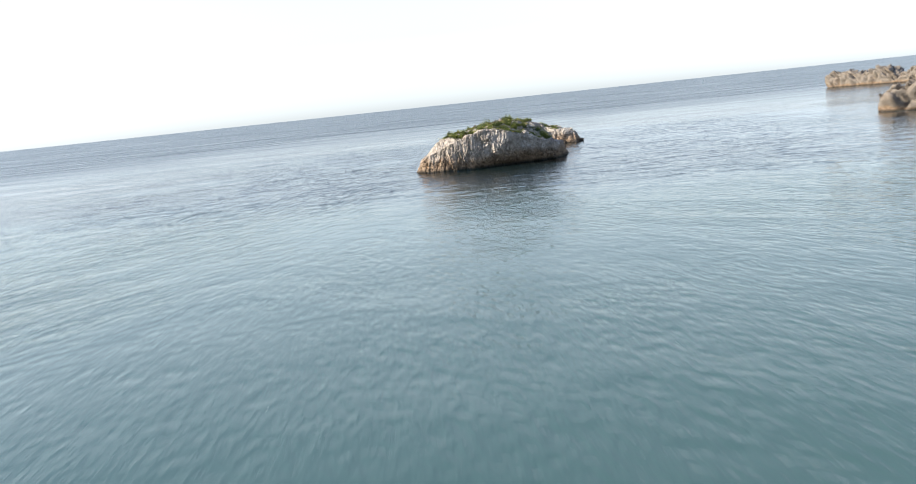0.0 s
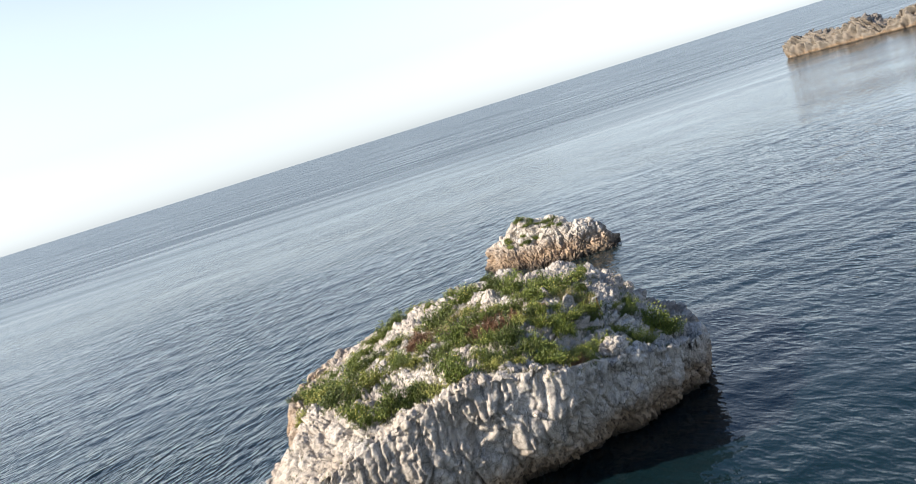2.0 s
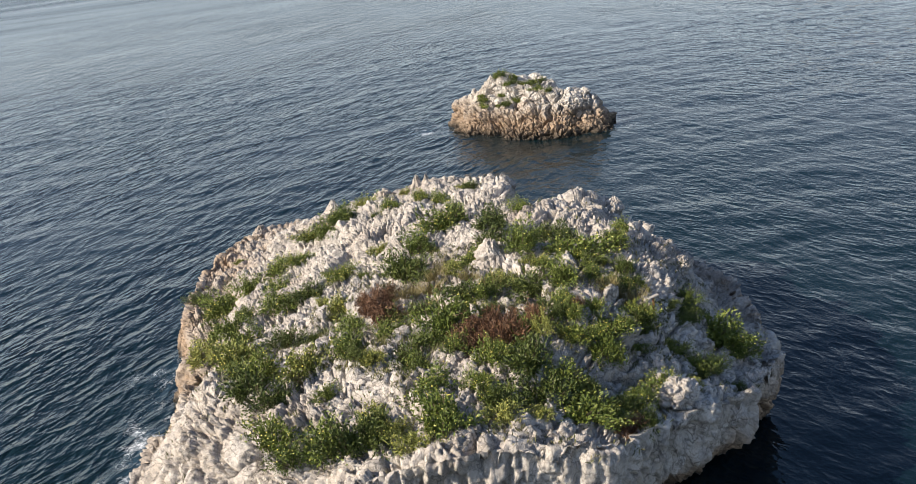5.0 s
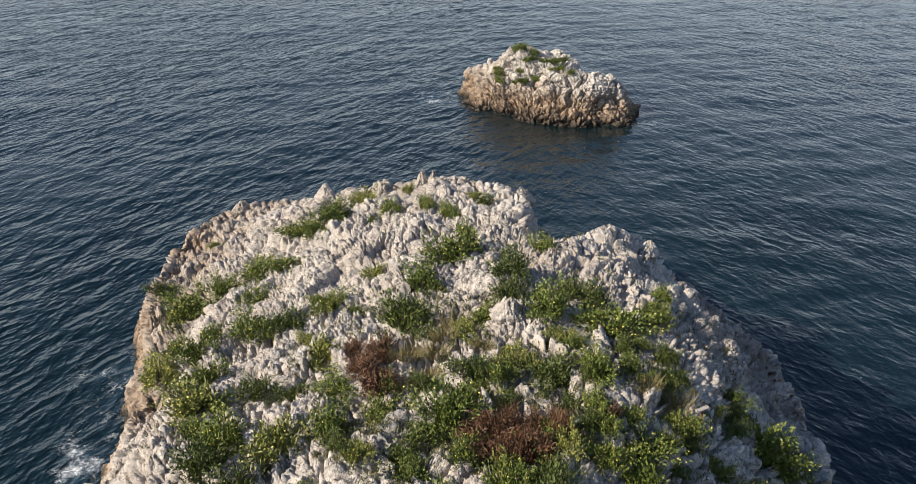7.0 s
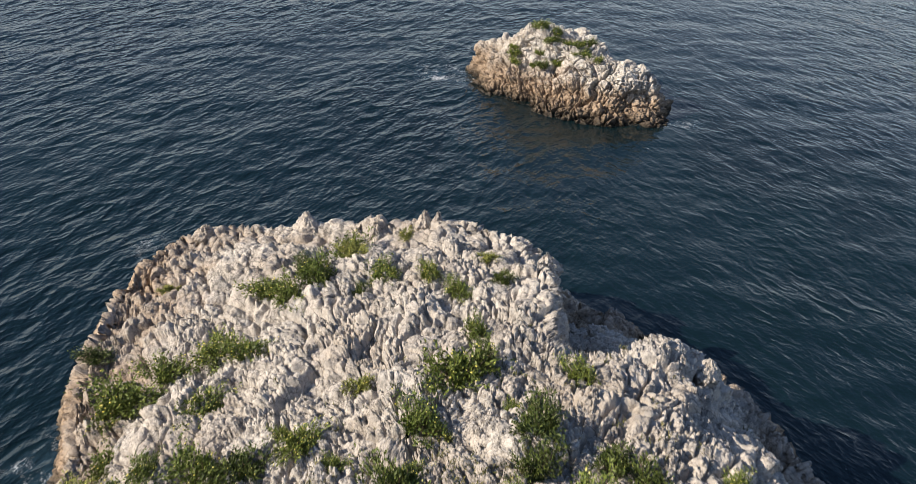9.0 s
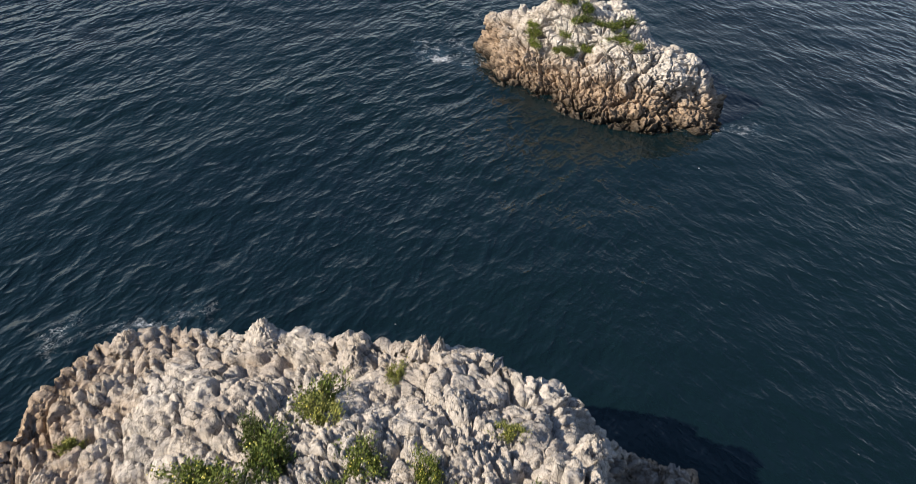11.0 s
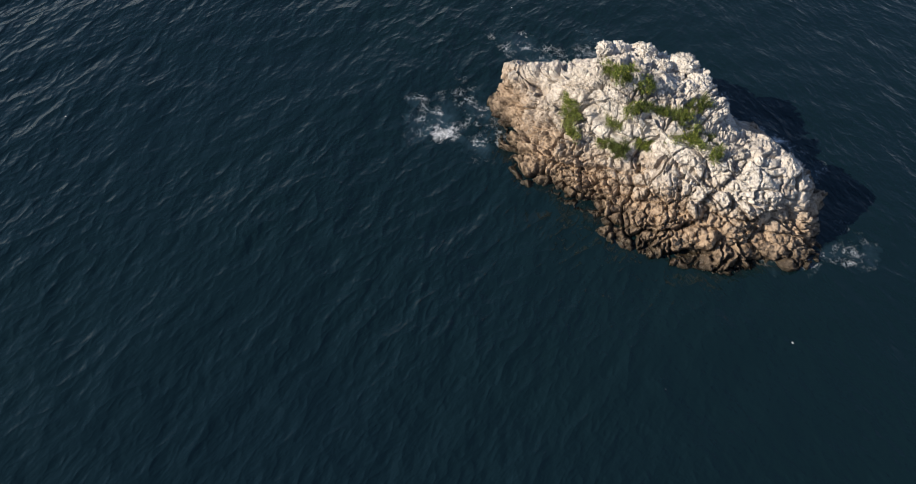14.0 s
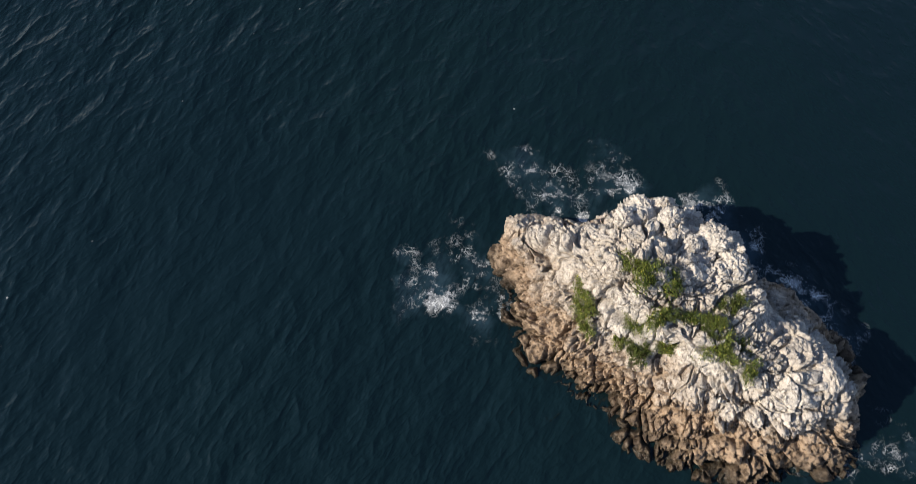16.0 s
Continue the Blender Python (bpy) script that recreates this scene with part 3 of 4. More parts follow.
FAR_FOOT = [
    (-0.93, 31.03, 0), (-0.73, 30.43, 0), (-0.77, 29.63, 0), (-0.37, 28.83, 0), (0.33, 28.3, 0), (0.99, 27.78, 0), (1.57, 27.12, 0), (2.4, 26.83, 0),
    (3.15, 26.55, 0), (3.79, 26.38, 0), (4.54, 26.59, 0), (5.51, 26.61, 0), (6.05, 26.82, 0), (6.36, 27.9, 0), (6.52, 28.65, 0), (6.42, 29.34, 0),
    (5.64, 29.84, 0), (5.06, 30.43, 0), (4.37, 30.78, 0), (3.88, 31.55, 0), (3.2, 32.4, 0), (2.03, 32.59, 0), (1.27, 32.14, 0), (0.59, 31.55, 0),
    (0.24, 32.01, 0), (-0.4, 32, 0), (-0.95, 31.45, 0)
]


def build_islets():
    crown, flank, big_tree = islet_mesh("islet", MAIN_CENTRE, MAIN_RIM, MAIN_FOOT, main_height, 1300, 380, 110, ROCK, lambda v, up: crags(v, up, 0.62, 1.0, 1.4, 0.80, 0.66))
    big = tagged(new("rocky_islet"), "pale craggy limestone islet with fluted cliffs and green scrub", "islet")
    part("crown", crown, big)
    part("flank", flank, big, "fluted limestone cliffs, brown and undercut at the sea")
    crown, flank, small_tree = islet_mesh("islet", FAR_CENTRE, FAR_RIM, FAR_FOOT, far_height, 1000, 280, 120, ROCK_FAR, lambda v, up: crags(v, up, 0.80, 0.90, 1.7, 0.15, 0.35))
    small = tagged(new("rocky_islet"), "small limestone islet with brown pitted flanks above dark water", "islet")
    part("crown", crown, small)
    part("flank", flank, small, "brown pitted limestone flanks")
    return big, small, big_tree, small_tree


BIG, SMALL, MAIN_TREE, FAR_TREE = build_islets()


# ---- the coast beyond ----
def ridge_mesh(name, line, width, height, seed, rock):
    """A low cliffed ridge along a line of points (x, y), rounded at both ends."""
    pts = np.array(line, float)
    seg = np.r_[0, np.cumsum(np.hypot(*np.diff(pts, axis=0).T))]
    count = int(seg[-1] / 0.35)
    along = np.linspace(0, seg[-1], count)
    x, y = np.interp(along, seg, pts[:, 0]), np.interp(along, seg, pts[:, 1])
    tx, ty = np.gradient(x), np.gradient(y)
    n = np.hypot(tx, ty)
    nx, ny = -ty / n, tx / n
    end = np.sqrt(np.clip(np.minimum(along, seg[-1] - along) / (width * 0.7), 0, 1))
    cross = np.linspace(-1, 1, 90)
    a, b = np.meshgrid(np.arange(count), cross, indexing="ij")
    a = a.ravel()
    b = b.ravel()
    rough = fbm(np.stack([along[a] / 9, np.zeros(len(a)), np.full(len(a), seed * 1.0)], 1), 3, seed)
    prof = (1 - np.abs(b) ** 5)
    w = width * end[a] * (1 + 0.25 * rough)
    v = np.stack([x[a] + nx[a] * b * w, y[a] + ny[a] * b * w, height * (0.70 + 1.0 * rough) * prof * (0.25 + 0.75 * end[a]) - 0.4], 1)
    f1, f2, who = cells(v * np.array([1.0, 1.0, 0.16]), seed)
    r = ridged(v * np.array([0.8, 0.8, 0.06]), 3, seed + 3)
    lift = 2.0 * (0.5 * (who - 0.4) + 0.45 * r - 0.6 * (1 - smooth(0, 0.2, f2 - f1))) * smooth(0, 1, v[:, 2] + 0.4)
    v += np.stack([nx[a] * np.sign(b) * lift * 0.9, ny[a] * np.sign(b) * lift * 0.9, lift * 0.7], 1)
    return mesh_of(name, v, grid_quads(count, 90, False), rock)


def build_coast():
    me = ridge_mesh("headland", [(65.0, 160.0), (71.0, 151.0), (78.0, 141.0), (88.0, 131.0), (102.0, 124.0), (125.0, 119.0)], 4.0, 3.6, 61, ROCK_COAST)
    tagged(new("headland", me), "low tan rocky headland with upright furrows beyond the islets", "headland")
    me = ridge_mesh("crag", [(39.6, 30.8), (43.0, 28.8), (50.0, 26.0), (60.0, 24.5)], 2.6, 3.2, 71, ROCK_COAST)
    tagged(new("coastal_crag", me), "tan undercut coastal crag standing in the sea", "crag")


build_coast()


# ---- loose and upright rocks ----
def lump(seed, wide, deep, tall, sharp):
    """A small rock: a ball drawn to a ridge, cracked and pitted."""
    theta, phi = np.linspace(0, 2 * np.pi, 72, endpoint=False), np.linspace(0.02, np.pi - 0.02, 48)
    a, b = np.meshgrid(phi, theta, indexing="ij")
    n = np.stack([np.sin(a) * np.cos(b), np.sin(a) * np.sin(b), np.cos(a)], 2).reshape(-1, 3)
    f1, f2, who = cells(n * 1.6 + seed, seed)
    g1, g2, who2 = cells(n * 4.0 + seed, seed + 1)
    r = 1 + 0.22 * (who - 0.5) * smooth(0, 0.12, f2 - f1) - 0.10 * (1 - smooth(0, 0.12, f2 - f1)) - 0.07 * (1 - smooth(0, 0.15, g2 - g1)) + 0.10 * fbm(n * 3 + seed, 3, seed)
    edge, who3, lean = slabs(n * 2.6 + seed * 1.7, seed + 2)
    r += 0.16 * lean * smooth(0, 0.12, edge) - 0.09 * (1 - smooth(0, 0.12, edge)) + 0.05 * fbm(n * 8 + seed, 3, seed + 5)
    v = n * r[:, None]
    narrow = 1 - sharp * np.clip(v[:, 2], 0, 1) ** 0.8
    v = v * np.stack([wide * narrow, deep * narrow, np.full(len(v), tall)], 1)
    return v, grid_quads(48, 72, True)


def pinnacle(parent, tree_z, x, y, wide, tall, seed, rock):
    v, q = lump(seed, wide, wide * 0.8, tall * 0.7, 0.55)
    me = mesh_of("pinnacle", v, q, rock)
    ob = part("pinnacle", me, parent)
    ob.matrix_basis = pose(x, y, tree_z, 6 * math.sin(seed), 6 * math.cos(seed * 2), seed * 40)


def low_cast(tree, x, y):
    hit = tree.ray_cast(Vector((x, y, 20)), Vector((0, 0, -1)))
    return hit[0].z if hit[0] is not None else 0.3


for n, (x, y, wide, tall) in enumerate([(-2.13, 14.81, 0.24, 0.50), (-1.85, 14.77, 0.18, 0.42), (-3.23, 14.84, 0.30, 0.45), (-4.86, 15.74, 0.34, 0.50), (0.36, 12.67, 0.30, 0.45),
                                        (2.75, 9.45, 0.30, 0.35), (0.50, 7.82, 0.30, 0.50), (-0.45, 5.39, 0.32, 0.40), (2.08, 3.26, 0.26, 0.35), (-7.25, 15.80, 0.30, 0.35)]):
    pinnacle(BIG, low_cast(MAIN_TREE, x, y) + 0.02, x, y, wide, tall, 100 + n, ROCK)
for n, (x, y, wide, tall) in enumerate([(1.88, 29.81, 0.30, 0.32), (2.37, 31.70, 0.32, 0.40), (-0.52, 31.46, 0.35, 0.35), (5.08, 28.18, 0.35, 0.25), (1.16, 30.12, 0.30, 0.35)]):
    pinnacle(SMALL, low_cast(FAR_TREE, x, y), x, y, wide, tall, 130 + n, ROCK_FAR)


def boulder(x, y, size, seed, tree, rock, label, group):
    v, q = lump(seed, size, size * 0.8, size * 0.62, 0.1)
    ob = tagged(new("boulder", mesh_of("boulder", v, q, rock)), label, "boulder", group)
    ob.matrix_basis = pose(x, y, low_cast(tree, x, y) + size * 0.18, 0, 0, seed * 31)


for n, (x, y, size) in enumerate([(3.22, 30.83, 0.36), (3.71, 31.09, 0.30), (2.41, 31.30, 0.28), (2.91, 31.47, 0.34), (1.92, 31.69, 0.30), (3.51, 30.34, 0.30), (3.10, 31.97, 0.26), (4.06, 30.44, 0.24), (2.71, 30.65, 0.22), (1.46, 31.27, 0.24)]):
    boulder(x, y, size, 150 + n, FAR_TREE, ROCK_FAR, "grey-white rounded boulder lodged on the small islet", "boulders on the small islet")
for n, (x, y, size) in enumerate([(2.09, 11.74, 0.22), (1.55, 12.20, 0.18), (1.26, 11.49, 0.20), (2.46, 12.16, 0.16), (1.05, 12.67, 0.15), (2.10, 1.34, 0.40), (3.85, 7.38, 0.25), (3.36, 5.57, 0.22)]):
    boulder(x, y, size, 170 + n, MAIN_TREE, ROCK, "pale limestone boulder lying among the crags", "boulders on the islet")


# ---- a rusty stake ----
def build_stake():
    m, t, p = material("rusty_iron")
    pos, _ = place_node(t)
    t.links.new(mix(t, noise_node(t, pos, 30.0, 5.0), (0.10, 0.035, 0.015), (0.30, 0.14, 0.06)), p.inputs["Base Color"])
    p.inputs["Roughness"].default_value = 0.85
    w, wt, wp = material("weathered_board")
    wpos, _ = place_node(wt)
    wt.links.new(mix(wt, noise_node(wt, wpos, 20.0, 4.0), (0.25, 0.22, 0.18), (0.42, 0.38, 0.33)), wp.inputs["Base Color"])
    x, y = STAKE
    thing = tagged(new("stake"), "thin rusty iron stake with a weathered board, wedged in limestone", "stake")
    z = low_cast(MAIN_TREE, x, y)
    bm = bmesh.new()
    bmesh.ops.create_cone(bm, cap_ends=True, segments=10, radius1=0.024, radius2=0.02, depth=0.75)
    me = bpy.data.meshes.new("post")
    bm.to_mesh(me)
    bm.free()
    me.materials.append(m)
    part("post", me, thing).location = (0, 0, 0.22)
    bm = bmesh.new()
    bmesh.ops.create_cube(bm, size=1)
    bmesh.ops.scale(bm, vec=(0.22, 0.07, 0.025), verts=bm.verts)
    bmesh.ops.bevel(bm, geom=bm.edges, offset=0.006, segments=2, affect="EDGES")
    me = bpy.data.meshes.new("board")
    bm.to_mesh(me)
    bm.free()
    me.materials.append(w)
    part("board", me, thing, "grey weathered board").location = (0, 0, 0.60)
    thing.matrix_basis = pose(x, y, z, 3, -4, 25)


STAKE = (2.21, 3.11)
build_stake()


# ---- plants ----
def leaf_quads(roots, ways, length, width, rng):
    """Small pointed leaves: each a bent quad from a root along its way."""
    n = len(roots)
    side = np.cross(ways, rng.normal(size=(n, 3)))
    side /= np.linalg.norm(side, axis=1, keepdims=True) + 1e-9
    length = length * rng.uniform(0.6, 1.3, (n, 1))
    mid, tip = roots + ways * length * 0.5, roots + ways * length
    tip = tip - np.array([0, 0, 1]) * length * 0.15
    v = np.stack([roots, mid + side * width, tip, mid - side * width], 1).reshape(-1, 3)
    return v, np.arange(4 * n).reshape(-1, 4)


def tubes(starts, ends, radius):
    """Thin three-sided stems."""
    n = len(starts)
    way = ends - starts
    side = np.cross(way, np.array([0.31, 0.77, 0.55]))
    side /= np.linalg.norm(side, axis=1, keepdims=True) + 1e-9
    other = np.cross(way, side)
    other /= np.linalg.norm(other, axis=1, keepdims=True) + 1e-9
    ring = [side * math.cos(a) + other * math.sin(a) for a in (0, 2.1, 4.2)]
    v = np.stack([starts + r * radius for r in ring] + [ends + r * radius * 0.45 for r in ring], 1).reshape(-1, 3)
    base = np.arange(n)[:, None] * 6
    q = np.concatenate([base + np.array([a, (a + 1) % 3, 3 + (a + 1) % 3, 3 + a]) for a in range(3)])
    return v, q


def shrub(seed, leaf, label, category, sprigs=130, per=15, length=0.125, width=0.024, tall=0.8, flowers=0, spread=1.0):
    """A low shrub of unit radius: woody stems, leafy sprigs and blossom, each a part."""
    rng = np.random.default_rng(seed)
    thing = tagged(new("shrub"), label, category)
    a = rng.uniform(0, 2 * np.pi, sprigs)
    e = np.arcsin(rng.uniform(0.05, 1.0, sprigs) ** 0.8)
    shape = 0.75 + 0.30 * np.sin(a * 2 + seed) + 0.18 * np.sin(a * 5 + seed * 2.3)
    rad = shape * rng.uniform(0.62, 1.12, sprigs)
    tips = np.stack([np.cos(a) * np.cos(e) * rad * spread, np.sin(a) * np.cos(e) * rad * spread, np.sin(e) * rad * tall + 0.03], 1)
    roots = np.stack([np.cos(a) * 0.16, np.sin(a) * 0.16, np.full(sprigs, -0.25)], 1) * rng.uniform(0.2, 1.4, (sprigs, 1))
    k = max(14, sprigs // 5)
    part("woody_base", mesh_of("woody_base", *tubes(roots[:k], tips[:k] * 0.92, 0.016), STEM), thing, "thin woody stems")
    along = rng.uniform(0.50, 1.0, (sprigs, per, 1))
    at = roots[:, None] * (1 - along) + tips[:, None] * along + rng.normal(size=(sprigs, per, 3)) * 0.055
    out = (tips - roots)[:, None] / (np.linalg.norm(tips - roots, axis=1)[:, None, None] + 1e-9)
    ways = out * 0.8 + rng.normal(size=(sprigs, per, 3)) * 0.55 + np.array([0, 0, 0.25])
    ways = ways.reshape(-1, 3)
    ways /= np.linalg.norm(ways, axis=1, keepdims=True)
    part("foliage", mesh_of("foliage", *leaf_quads(at.reshape(-1, 3), ways, length, width, rng), leaf, False), thing)
    if flowers:
        pick = rng.choice(sprigs, min(flowers, sprigs), replace=False)
        c = tips[pick] * 1.04 + np.array([0, 0, 0.03])
        r = 0.024 * rng.uniform(0.7, 1.3, (len(c), 1))
        ring = [np.array([math.cos(x), math.sin(x), 0.25]) for x in np.arange(6) * math.pi / 3]
        v = np.stack([c + r * w for w in ring] + [c + r * np.array([0, 0, 0.9]), c - r * np.array([0, 0, 0.6])], 1).reshape(-1, 3)
        base = np.arange(len(c))[:, None] * 8
        tri = np.concatenate([base + np.array(f) for n in range(6) for f in ((n, (n + 1) % 6, 6), ((n + 1) % 6, n, 7))])
        part("blossom", mesh_of("blossom", v, tri, PETAL), thing, "small yellow flowers")
    return thing


def grass_tuft(seed, leaf, label, blades=420):
    """A dry tuft of unit radius: bent blades in two parts of their length."""
    rng = np.random.default_rng(seed)
    thing = tagged(new("grass_tuft"), label, "dry grass")
    a, r = rng.uniform(0, 2 * np.pi, blades), np.sqrt(rng.uniform(0, 1, blades)) * 0.8
    foot = np.stack([np.cos(a) * r, np.sin(a) * r, np.full(blades, -0.2)], 1)
    way = np.stack([np.cos(a) * r * 0.6, np.sin(a) * r * 0.6, np.ones(blades)], 1) + rng.normal(size=(blades, 3)) * 0.28
    tall = rng.uniform(0.45, 1.15, (blades, 1))
    side = np.stack([-np.sin(a + 1), np.cos(a + 1), np.zeros(blades)], 1) * 0.014
    mid, tip = foot + way * tall * 0.55, foot + way * tall + np.stack([np.cos(a), np.sin(a), np.full(blades, -0.5)], 1) * 0.14
    v = np.stack([foot - side, foot + side, mid + side, mid - side, tip], 1).reshape(-1, 3)
    base = np.arange(blades)[:, None] * 5
    tri = np.concatenate([base + np.array(f) for f in ((0, 1, 2), (0, 2, 3), (3, 2, 4))])
    part("tuft", mesh_of("tuft", v, tri, leaf, False), thing)
    return thing


def ground_at(tree, x, y, r=0.0):
    """The height of the rock under (x, y); with r, the lowest of a few places round it."""
    zs = []
    for dx, dy in ((0, 0), (r, 0), (-r, 0), (0, r), (0, -r)) if r else ((0, 0),):
        hit = tree.ray_cast(Vector((x + dx, y + dy, 20)), Vector((0, 0, -1)))
        if hit[0] is not None:
            zs.append(hit[0].z)
    return sorted(zs)[len(zs) // 2] if zs else 0.0


def rooted(tree, x, y, r):
    """Whether rock above the splash lies under the whole of a plant."""
    for dx, dy in ((0, 0), (r, 0), (-r, 0), (0, r), (0, -r)):
        hit = tree.ray_cast(Vector((x + dx, y + dy, 20)), Vector((0, 0, -1)))
        if hit[0] is None or hit[0].z < 0.55:
            return False
    return True


def plant(kinds, tree, spots, seed, grow, group):
    rng = random.Random(seed)
    firm = [s for s in spots if rooted(tree, *s)]
    for n, (x, y, r) in enumerate(firm):
        m = pose(x, y, ground_at(tree, x, y, r * 0.4) + 0.03, rng.uniform(-8, 8), rng.uniform(-8, 8), rng.uniform(0, 360))
        size = r * grow * rng.uniform(0.9, 1.15)
        m = m @ Matrix.Diagonal((size * rng.uniform(0.85, 1.15), size, size * rng.uniform(0.75, 1.2), 1))
        if n < len(kinds):
            kinds[n].matrix_basis = m
            tagged(kinds[n], group=group)
        else:
            c = copy_thing(kinds[n % len(kinds)], Matrix.Identity(4))
            c.matrix_basis = m


GREEN_FRONT = [
    (-2.63, -1.63, 0.2), (-1.51, 0.12, 0.33), (0.44, 0.42, 0.39), (0.81, 0.43, 0.28), (-3.88, 0.48, 0.29), (-0.68, 0.66, 0.24), (-3.33, 0.61, 0.38),
    (1.37, 0.96, 0.25), (0.25, 1.01, 0.33), (-0.95, 0.95, 0.24), (-1.68, 1.01, 0.37), (-4.14, 0.95, 0.35), (1.93, 1.48, 0.22), (-0.67, 1.46, 0.29),
    (1.09, 1.85, 0.31), (0.62, 1.93, 0.22), (-3.4, 1.69, 0.22), (-1.22, 2.03, 0.26), (-0.03, 2.2, 0.32), (1.18, 2.36, 0.37), (2.7, 2.51, 0.26),
    (0.71, 2.44, 0.2), (-1.67, 2.6, 0.24)
]
GREEN_MIDDLE = [
    (0.62, 2.83, 0.2), (-1.39, 2.92, 0.42), (-2.39, 3.05, 0.26), (-3.11, 3, 0.31), (3.76, 3.53, 0.34), (0.72, 3.54, 0.26), (-4.72, 3.18, 0.38),
    (3.38, 3.82, 0.42), (1.84, 3.88, 0.27), (-0.66, 3.76, 0.26), (1.28, 3.86, 0.22), (2.13, 4.09, 0.18), (-5.25, 3.63, 0.3), (-2.37, 3.94, 0.23),
    (0.54, 4.43, 0.18), (-3.17, 4.28, 0.36), (1.2, 5.15, 0.42), (0.19, 5.4, 0.42), (-0.81, 5.64, 0.3), (-5.65, 5.47, 0.37), (-2.06, 6.44, 0.21),
    (-3.12, 6.85, 0.17), (-6.06, 6.71, 0.38)
]
GREEN_SEAWARD = [
    (-5.07, 7.09, 0.37), (-3.65, 7.3, 0.26), (-1.95, 7.44, 0.37), (-0.59, 7.63, 0.19), (-5.96, 7.31, 0.25), (-3.91, 7.48, 0.18), (0.43, 8.48, 0.24),
    (-1.39, 8.56, 0.46), (-6.92, 8.13, 0.27), (-5.48, 8.83, 0.33), (-1.09, 9.86, 0.26), (-7.25, 9.38, 0.31), (-6.98, 9.5, 0.45), (-5.09, 10.14, 0.29),
    (-6.43, 10.04, 0.37), (-5.62, 10.4, 0.45), (-1.41, 11.32, 0.28), (-1.94, 11.97, 0.26), (-4.62, 11.86, 0.31), (-2.83, 12.3, 0.3),
    (-4.16, 12.39, 0.39), (-5.06, 12.32, 0.4), (-3.6, 13.82, 0.34)
]
DARK_FRONT = [
    (-1.52, -1.38, 0.16), (1.47, 0.46, 0.24), (-2.88, 0.34, 0.34), (-2.51, 0.46, 0.34), (-0.03, 0.7, 0.28), (1.09, 0.75, 0.24), (2.32, 0.79, 0.23),
    (-0.21, 1.09, 0.33), (-0.12, 1.6, 0.21), (-1.95, 1.79, 0.26), (3.47, 2.12, 0.25), (-4.3, 2.03, 0.32), (-2.03, 2.28, 0.37), (-0.21, 2.59, 0.24),
    (1.93, 2.79, 0.26), (2.5, 2.91, 0.17), (-4.83, 2.58, 0.34), (0.35, 3.02, 0.25), (-0.57, 3.17, 0.21), (2.22, 3.4, 0.14)
]
DARK_BACK = [
    (2.89, 3.52, 0.18), (-1.21, 3.43, 0.26), (0.08, 3.7, 0.35), (4.56, 4.03, 0.36), (-1.11, 3.93, 0.27), (1.29, 4.46, 0.18), (-3.89, 4.42, 0.25),
    (-4.51, 4.57, 0.26), (2.05, 5.68, 0.18), (1.12, 6.04, 0.31), (-2.16, 5.94, 0.42), (-0.44, 6.35, 0.26), (0.67, 6.52, 0.26), (-0.34, 6.95, 0.33),
    (-4.45, 6.94, 0.36), (-1.02, 8.88, 0.24), (-0.59, 11.47, 0.19), (-8.2, 11.19, 0.28), (-3.2, 11.78, 0.24), (-4.42, 12.97, 0.3)
]
LIME = [
    (-8.37, 12.07, 0.43), (-7.45, 13.53, 0.22), (-3.52, 13.33, 0.32), (-2.91, 8.74, 0.25), (-1.68, 7.36, 0.22), (-3.59, 5.63, 0.32), (-3.94, 6.19, 0.22),
    (-1.18, 5.02, 0.24), (-3.83, 2.85, 0.41), (-2.67, 2.24, 0.24), (0.36, 4.71, 0.18), (-0.47, 4.37, 0.18), (-0.29, 4.08, 0.22), (-2.6, 0.85, 0.29),
    (-2.24, 0.47, 0.2), (0.62, 0.93, 0.24), (-1.5, 0.42, 0.16), (-0.12, 0.19, 0.19), (-2.52, -0.34, 0.38), (-1.97, -0.11, 0.33), (-3.01, -1.95, 0.3),
    (-1.98, -1.3, 0.16), (-5.5, 4.5, 0.46), (-7.03, 7.23, 0.36), (-0.68, 0.16, 0.27), (-2.51, 14.29, 0.2), (-0.82, 12.92, 0.18)
]
RUST = [
    (-3.06, 5.57, 0.21), (-2.63, 4.81, 0.24), (-2.55, 4.03, 0.23), (-0.76, 2.46, 0.28), (-0.49, 2.08, 0.31), (-0.95, 2.05, 0.27),
    (-0.55, 2.35, 0.20), (-0.38, 1.99, 0.24), (-2.58, 4.13, 0.28), (-2.51, 5.15, 0.20), (-2.85, 4.63, 0.24), (-0.77, 2.61, 0.28), (-0.99, 2.23, 0.20), (-0.12, 2.67, 0.24)
]
STRAW = [
    (-2.18, 4.75, 0.34), (-1.64, 4.69, 0.33), (-2.01, 3.97, 0.27), (1.46, 3.37, 0.22), (-0.92, 4.64, 0.23),
    (-1.51, 4.96, 0.26), (-2.06, 4.62, 0.30), (1.90, 3.33, 0.34), (1.77, 5.29, 0.26), (-1.73, 4.13, 0.30), (-1.32, 5.51, 0.34), (1.68, 3.48, 0.26), (-0.52, 4.11, 0.30)
]
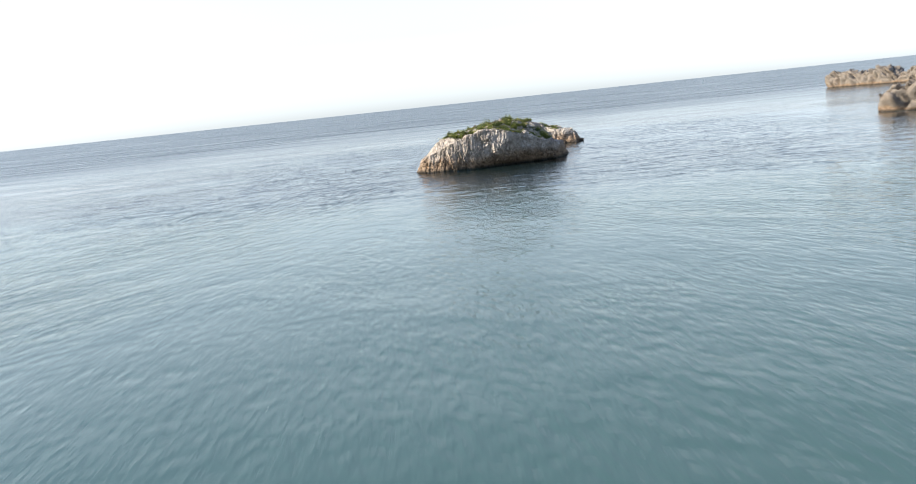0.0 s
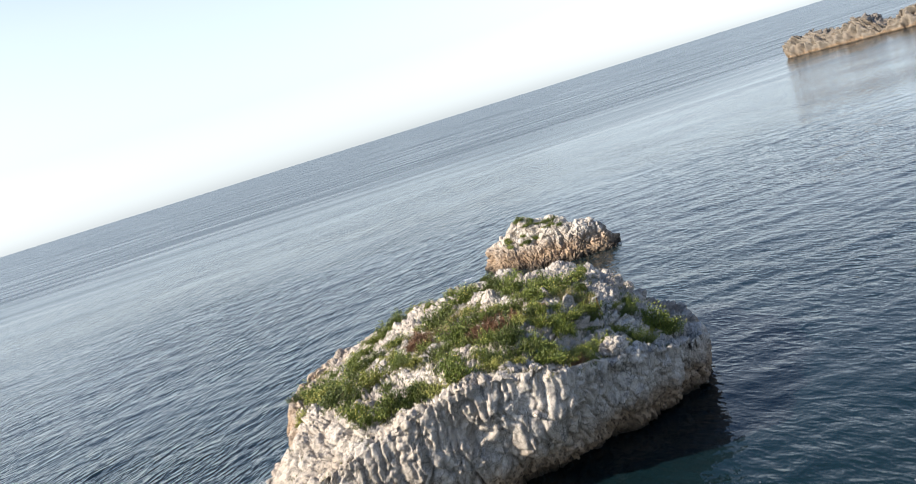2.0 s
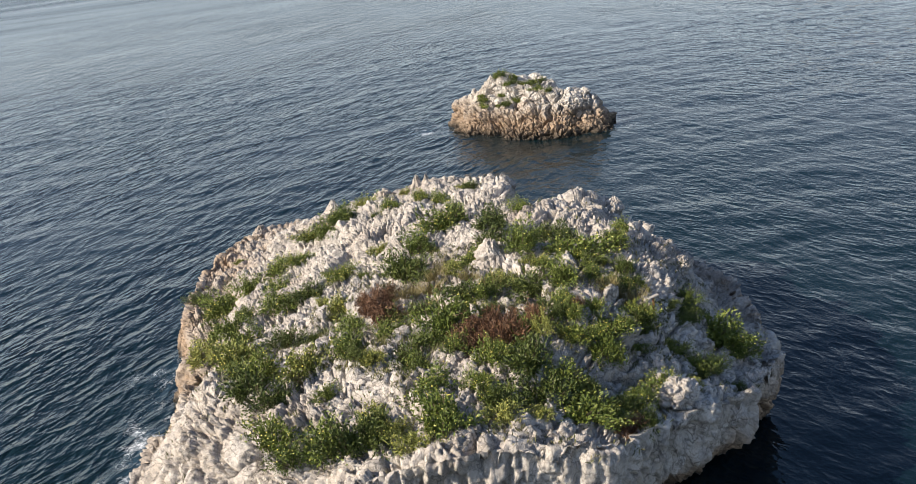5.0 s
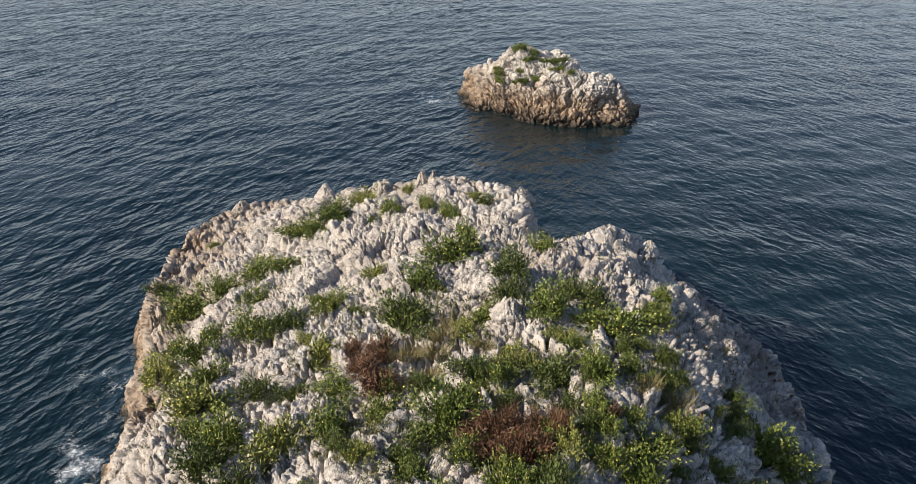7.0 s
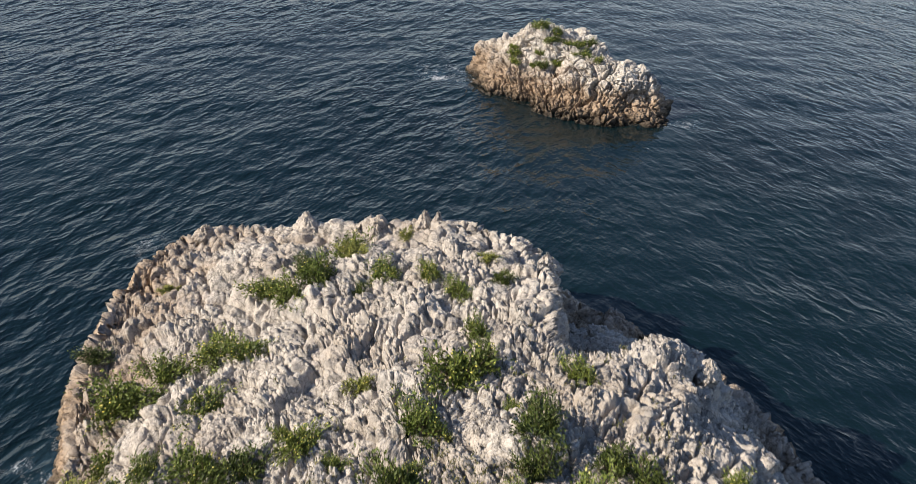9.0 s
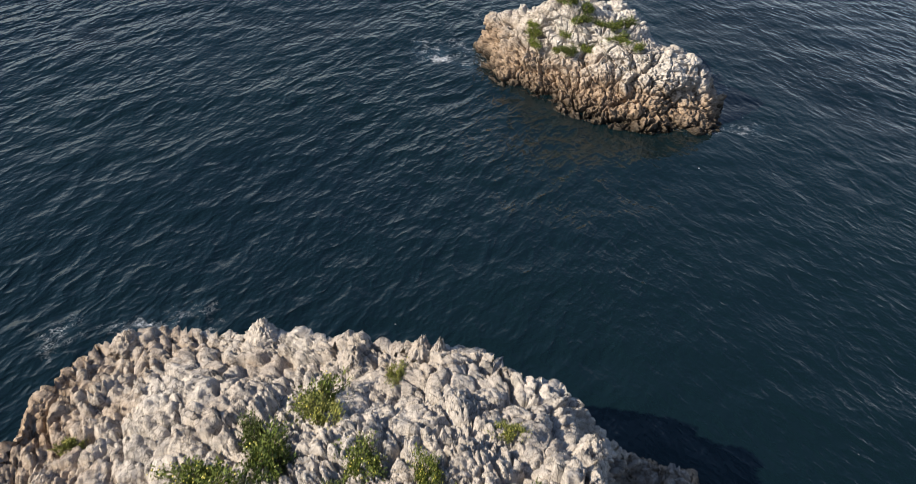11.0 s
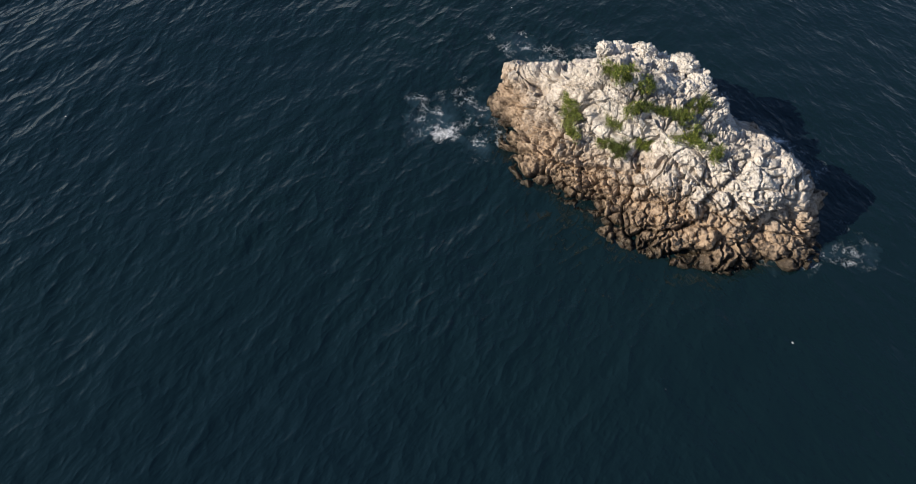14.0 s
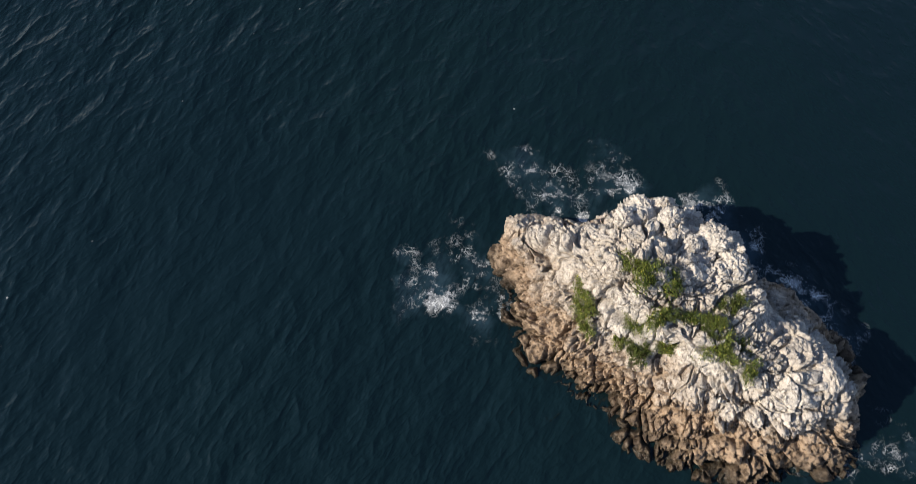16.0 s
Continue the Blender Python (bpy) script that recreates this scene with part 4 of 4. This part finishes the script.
SKERRY_GREEN = [(0.60, 29.86, 0.16), (0.64, 29.57, 0.16), (0.69, 29.28, 0.16), (1.46, 30.05, 0.18), (1.60, 29.76, 0.20), (1.93, 29.76, 0.18), (2.20, 29.71, 0.14), (1.54, 29.12, 0.18), (1.80, 29.06, 0.16), (1.31, 29.00, 0.13), (2.51, 29.13, 0.14), (2.20, 28.79, 0.16), (2.94, 28.63, 0.18), (2.93, 29.02, 0.16), (3.08, 28.52, 0.16), (3.54, 28.74, 0.14), (3.51, 28.19, 0.14)]
SKERRY_DARK = [(1.66, 28.67, 0.18), (1.51, 28.78, 0.14), (3.32, 29.43, 0.16), (2.76, 28.96, 0.14), (2.03, 29.12, 0.13)]
GREEN_LABEL = "rounded green flowering shrub among pale limestone crags"
DARK_LABEL = "dense dark green shrub in a hollow of the limestone"
LIME_LABEL = "low yellow-green shrub with yellow flowers on limestone"
CARPET = np.random.default_rng(91).normal((0.6, 2.8), (1.9, 1.8), (75, 2))
CARPET = [(x, y, 0.15 + 0.09 * math.sin(n * 7.7) ** 2) for n, (x, y) in enumerate(CARPET)]
green = [shrub(s, LEAF_GREEN, GREEN_LABEL, "shrub", flowers=f, tall=t) for s, f, t in ((1, 50, 0.75), (2, 20, 0.9), (3, 75, 0.65), (4, 12, 1.0))]
plant(green, MAIN_TREE, GREEN_FRONT + GREEN_MIDDLE + GREEN_SEAWARD + CARPET[:20], 5, 1.55, "green shrubs on the islet")
dark = [shrub(s, LEAF_DARK, DARK_LABEL, "shrub", flowers=f, tall=t) for s, f, t in ((11, 6, 0.7), (12, 0, 0.95))]
plant(dark, MAIN_TREE, DARK_FRONT + DARK_BACK + CARPET[20:36], 6, 1.6, "dark shrubs on the islet")
lime = [shrub(s, LEAF_LIME, LIME_LABEL, "shrub", flowers=f, tall=t) for s, f, t in ((21, 60, 0.6), (22, 40, 0.7))]
plant(lime, MAIN_TREE, LIME + CARPET[43:50], 7, 1.5, "yellow-green shrubs on the islet")
plant([shrub(31, LEAF_RUST, "rust-brown withered shrub between green scrub", "shrub", sprigs=150, length=0.2, width=0.016, tall=0.9)], MAIN_TREE, RUST + CARPET[36:43], 8, 1.6, "withered shrubs on the islet")
plant([grass_tuft(41, LEAF_STRAW, "straw-coloured dry grass tuft between the shrubs")], MAIN_TREE, STRAW, 9, 0.75, "dry grass tufts on the islet")
far_green = [shrub(s, LEAF_GREEN, "green shrub clinging to the small ochre islet", "shrub", flowers=f, tall=t) for s, f, t in ((51, 40, 0.6), (52, 20, 0.7))]
plant(far_green, FAR_TREE, SKERRY_GREEN, 15, 1.9, "green shrubs on the small islet")
far_dark = [shrub(61, LEAF_DARK, "dark green shrub in a cleft of the small islet", "shrub", tall=0.7)]
plant(far_dark, FAR_TREE, SKERRY_DARK, 16, 1.9, "dark shrubs on the small islet")


# thin scrub and dry stalks between the shrubs
def build_scrub():
    rng = np.random.default_rng(77)
    foot, colour = [], []
    for x, y in rng.normal((-0.7, 3.2), (2.3, 2.2), (4200, 2)):
        if gradient_noise(np.array([[x * 0.9, y * 0.9, 0.0]]), 55)[0] > -0.05:
            hit = MAIN_TREE.ray_cast(Vector((x, y, 20)), Vector((0, 0, -1)))
            if hit[0] is not None and hit[1].z > 0.45:
                foot.append(tuple(hit[0]))
    foot = np.array(foot).repeat(9, 0) + rng.normal(size=(len(foot) * 9, 3)) * np.array([0.05, 0.05, 0.0])
    way = rng.normal(size=foot.shape) * 0.45 + np.array([0, 0, 1.0])
    way /= np.linalg.norm(way, axis=1, keepdims=True)
    v, q = leaf_quads(foot - np.array([0, 0, 0.02]), way, 0.12, 0.010, rng)
    ob = new("low_scrub", mesh_of("low_scrub", v, q, LEAF_SCRUB, False))
    tagged(ob, "thin straw and olive scrub between the shrubs", "scrub", kind="stuff")


build_scrub()
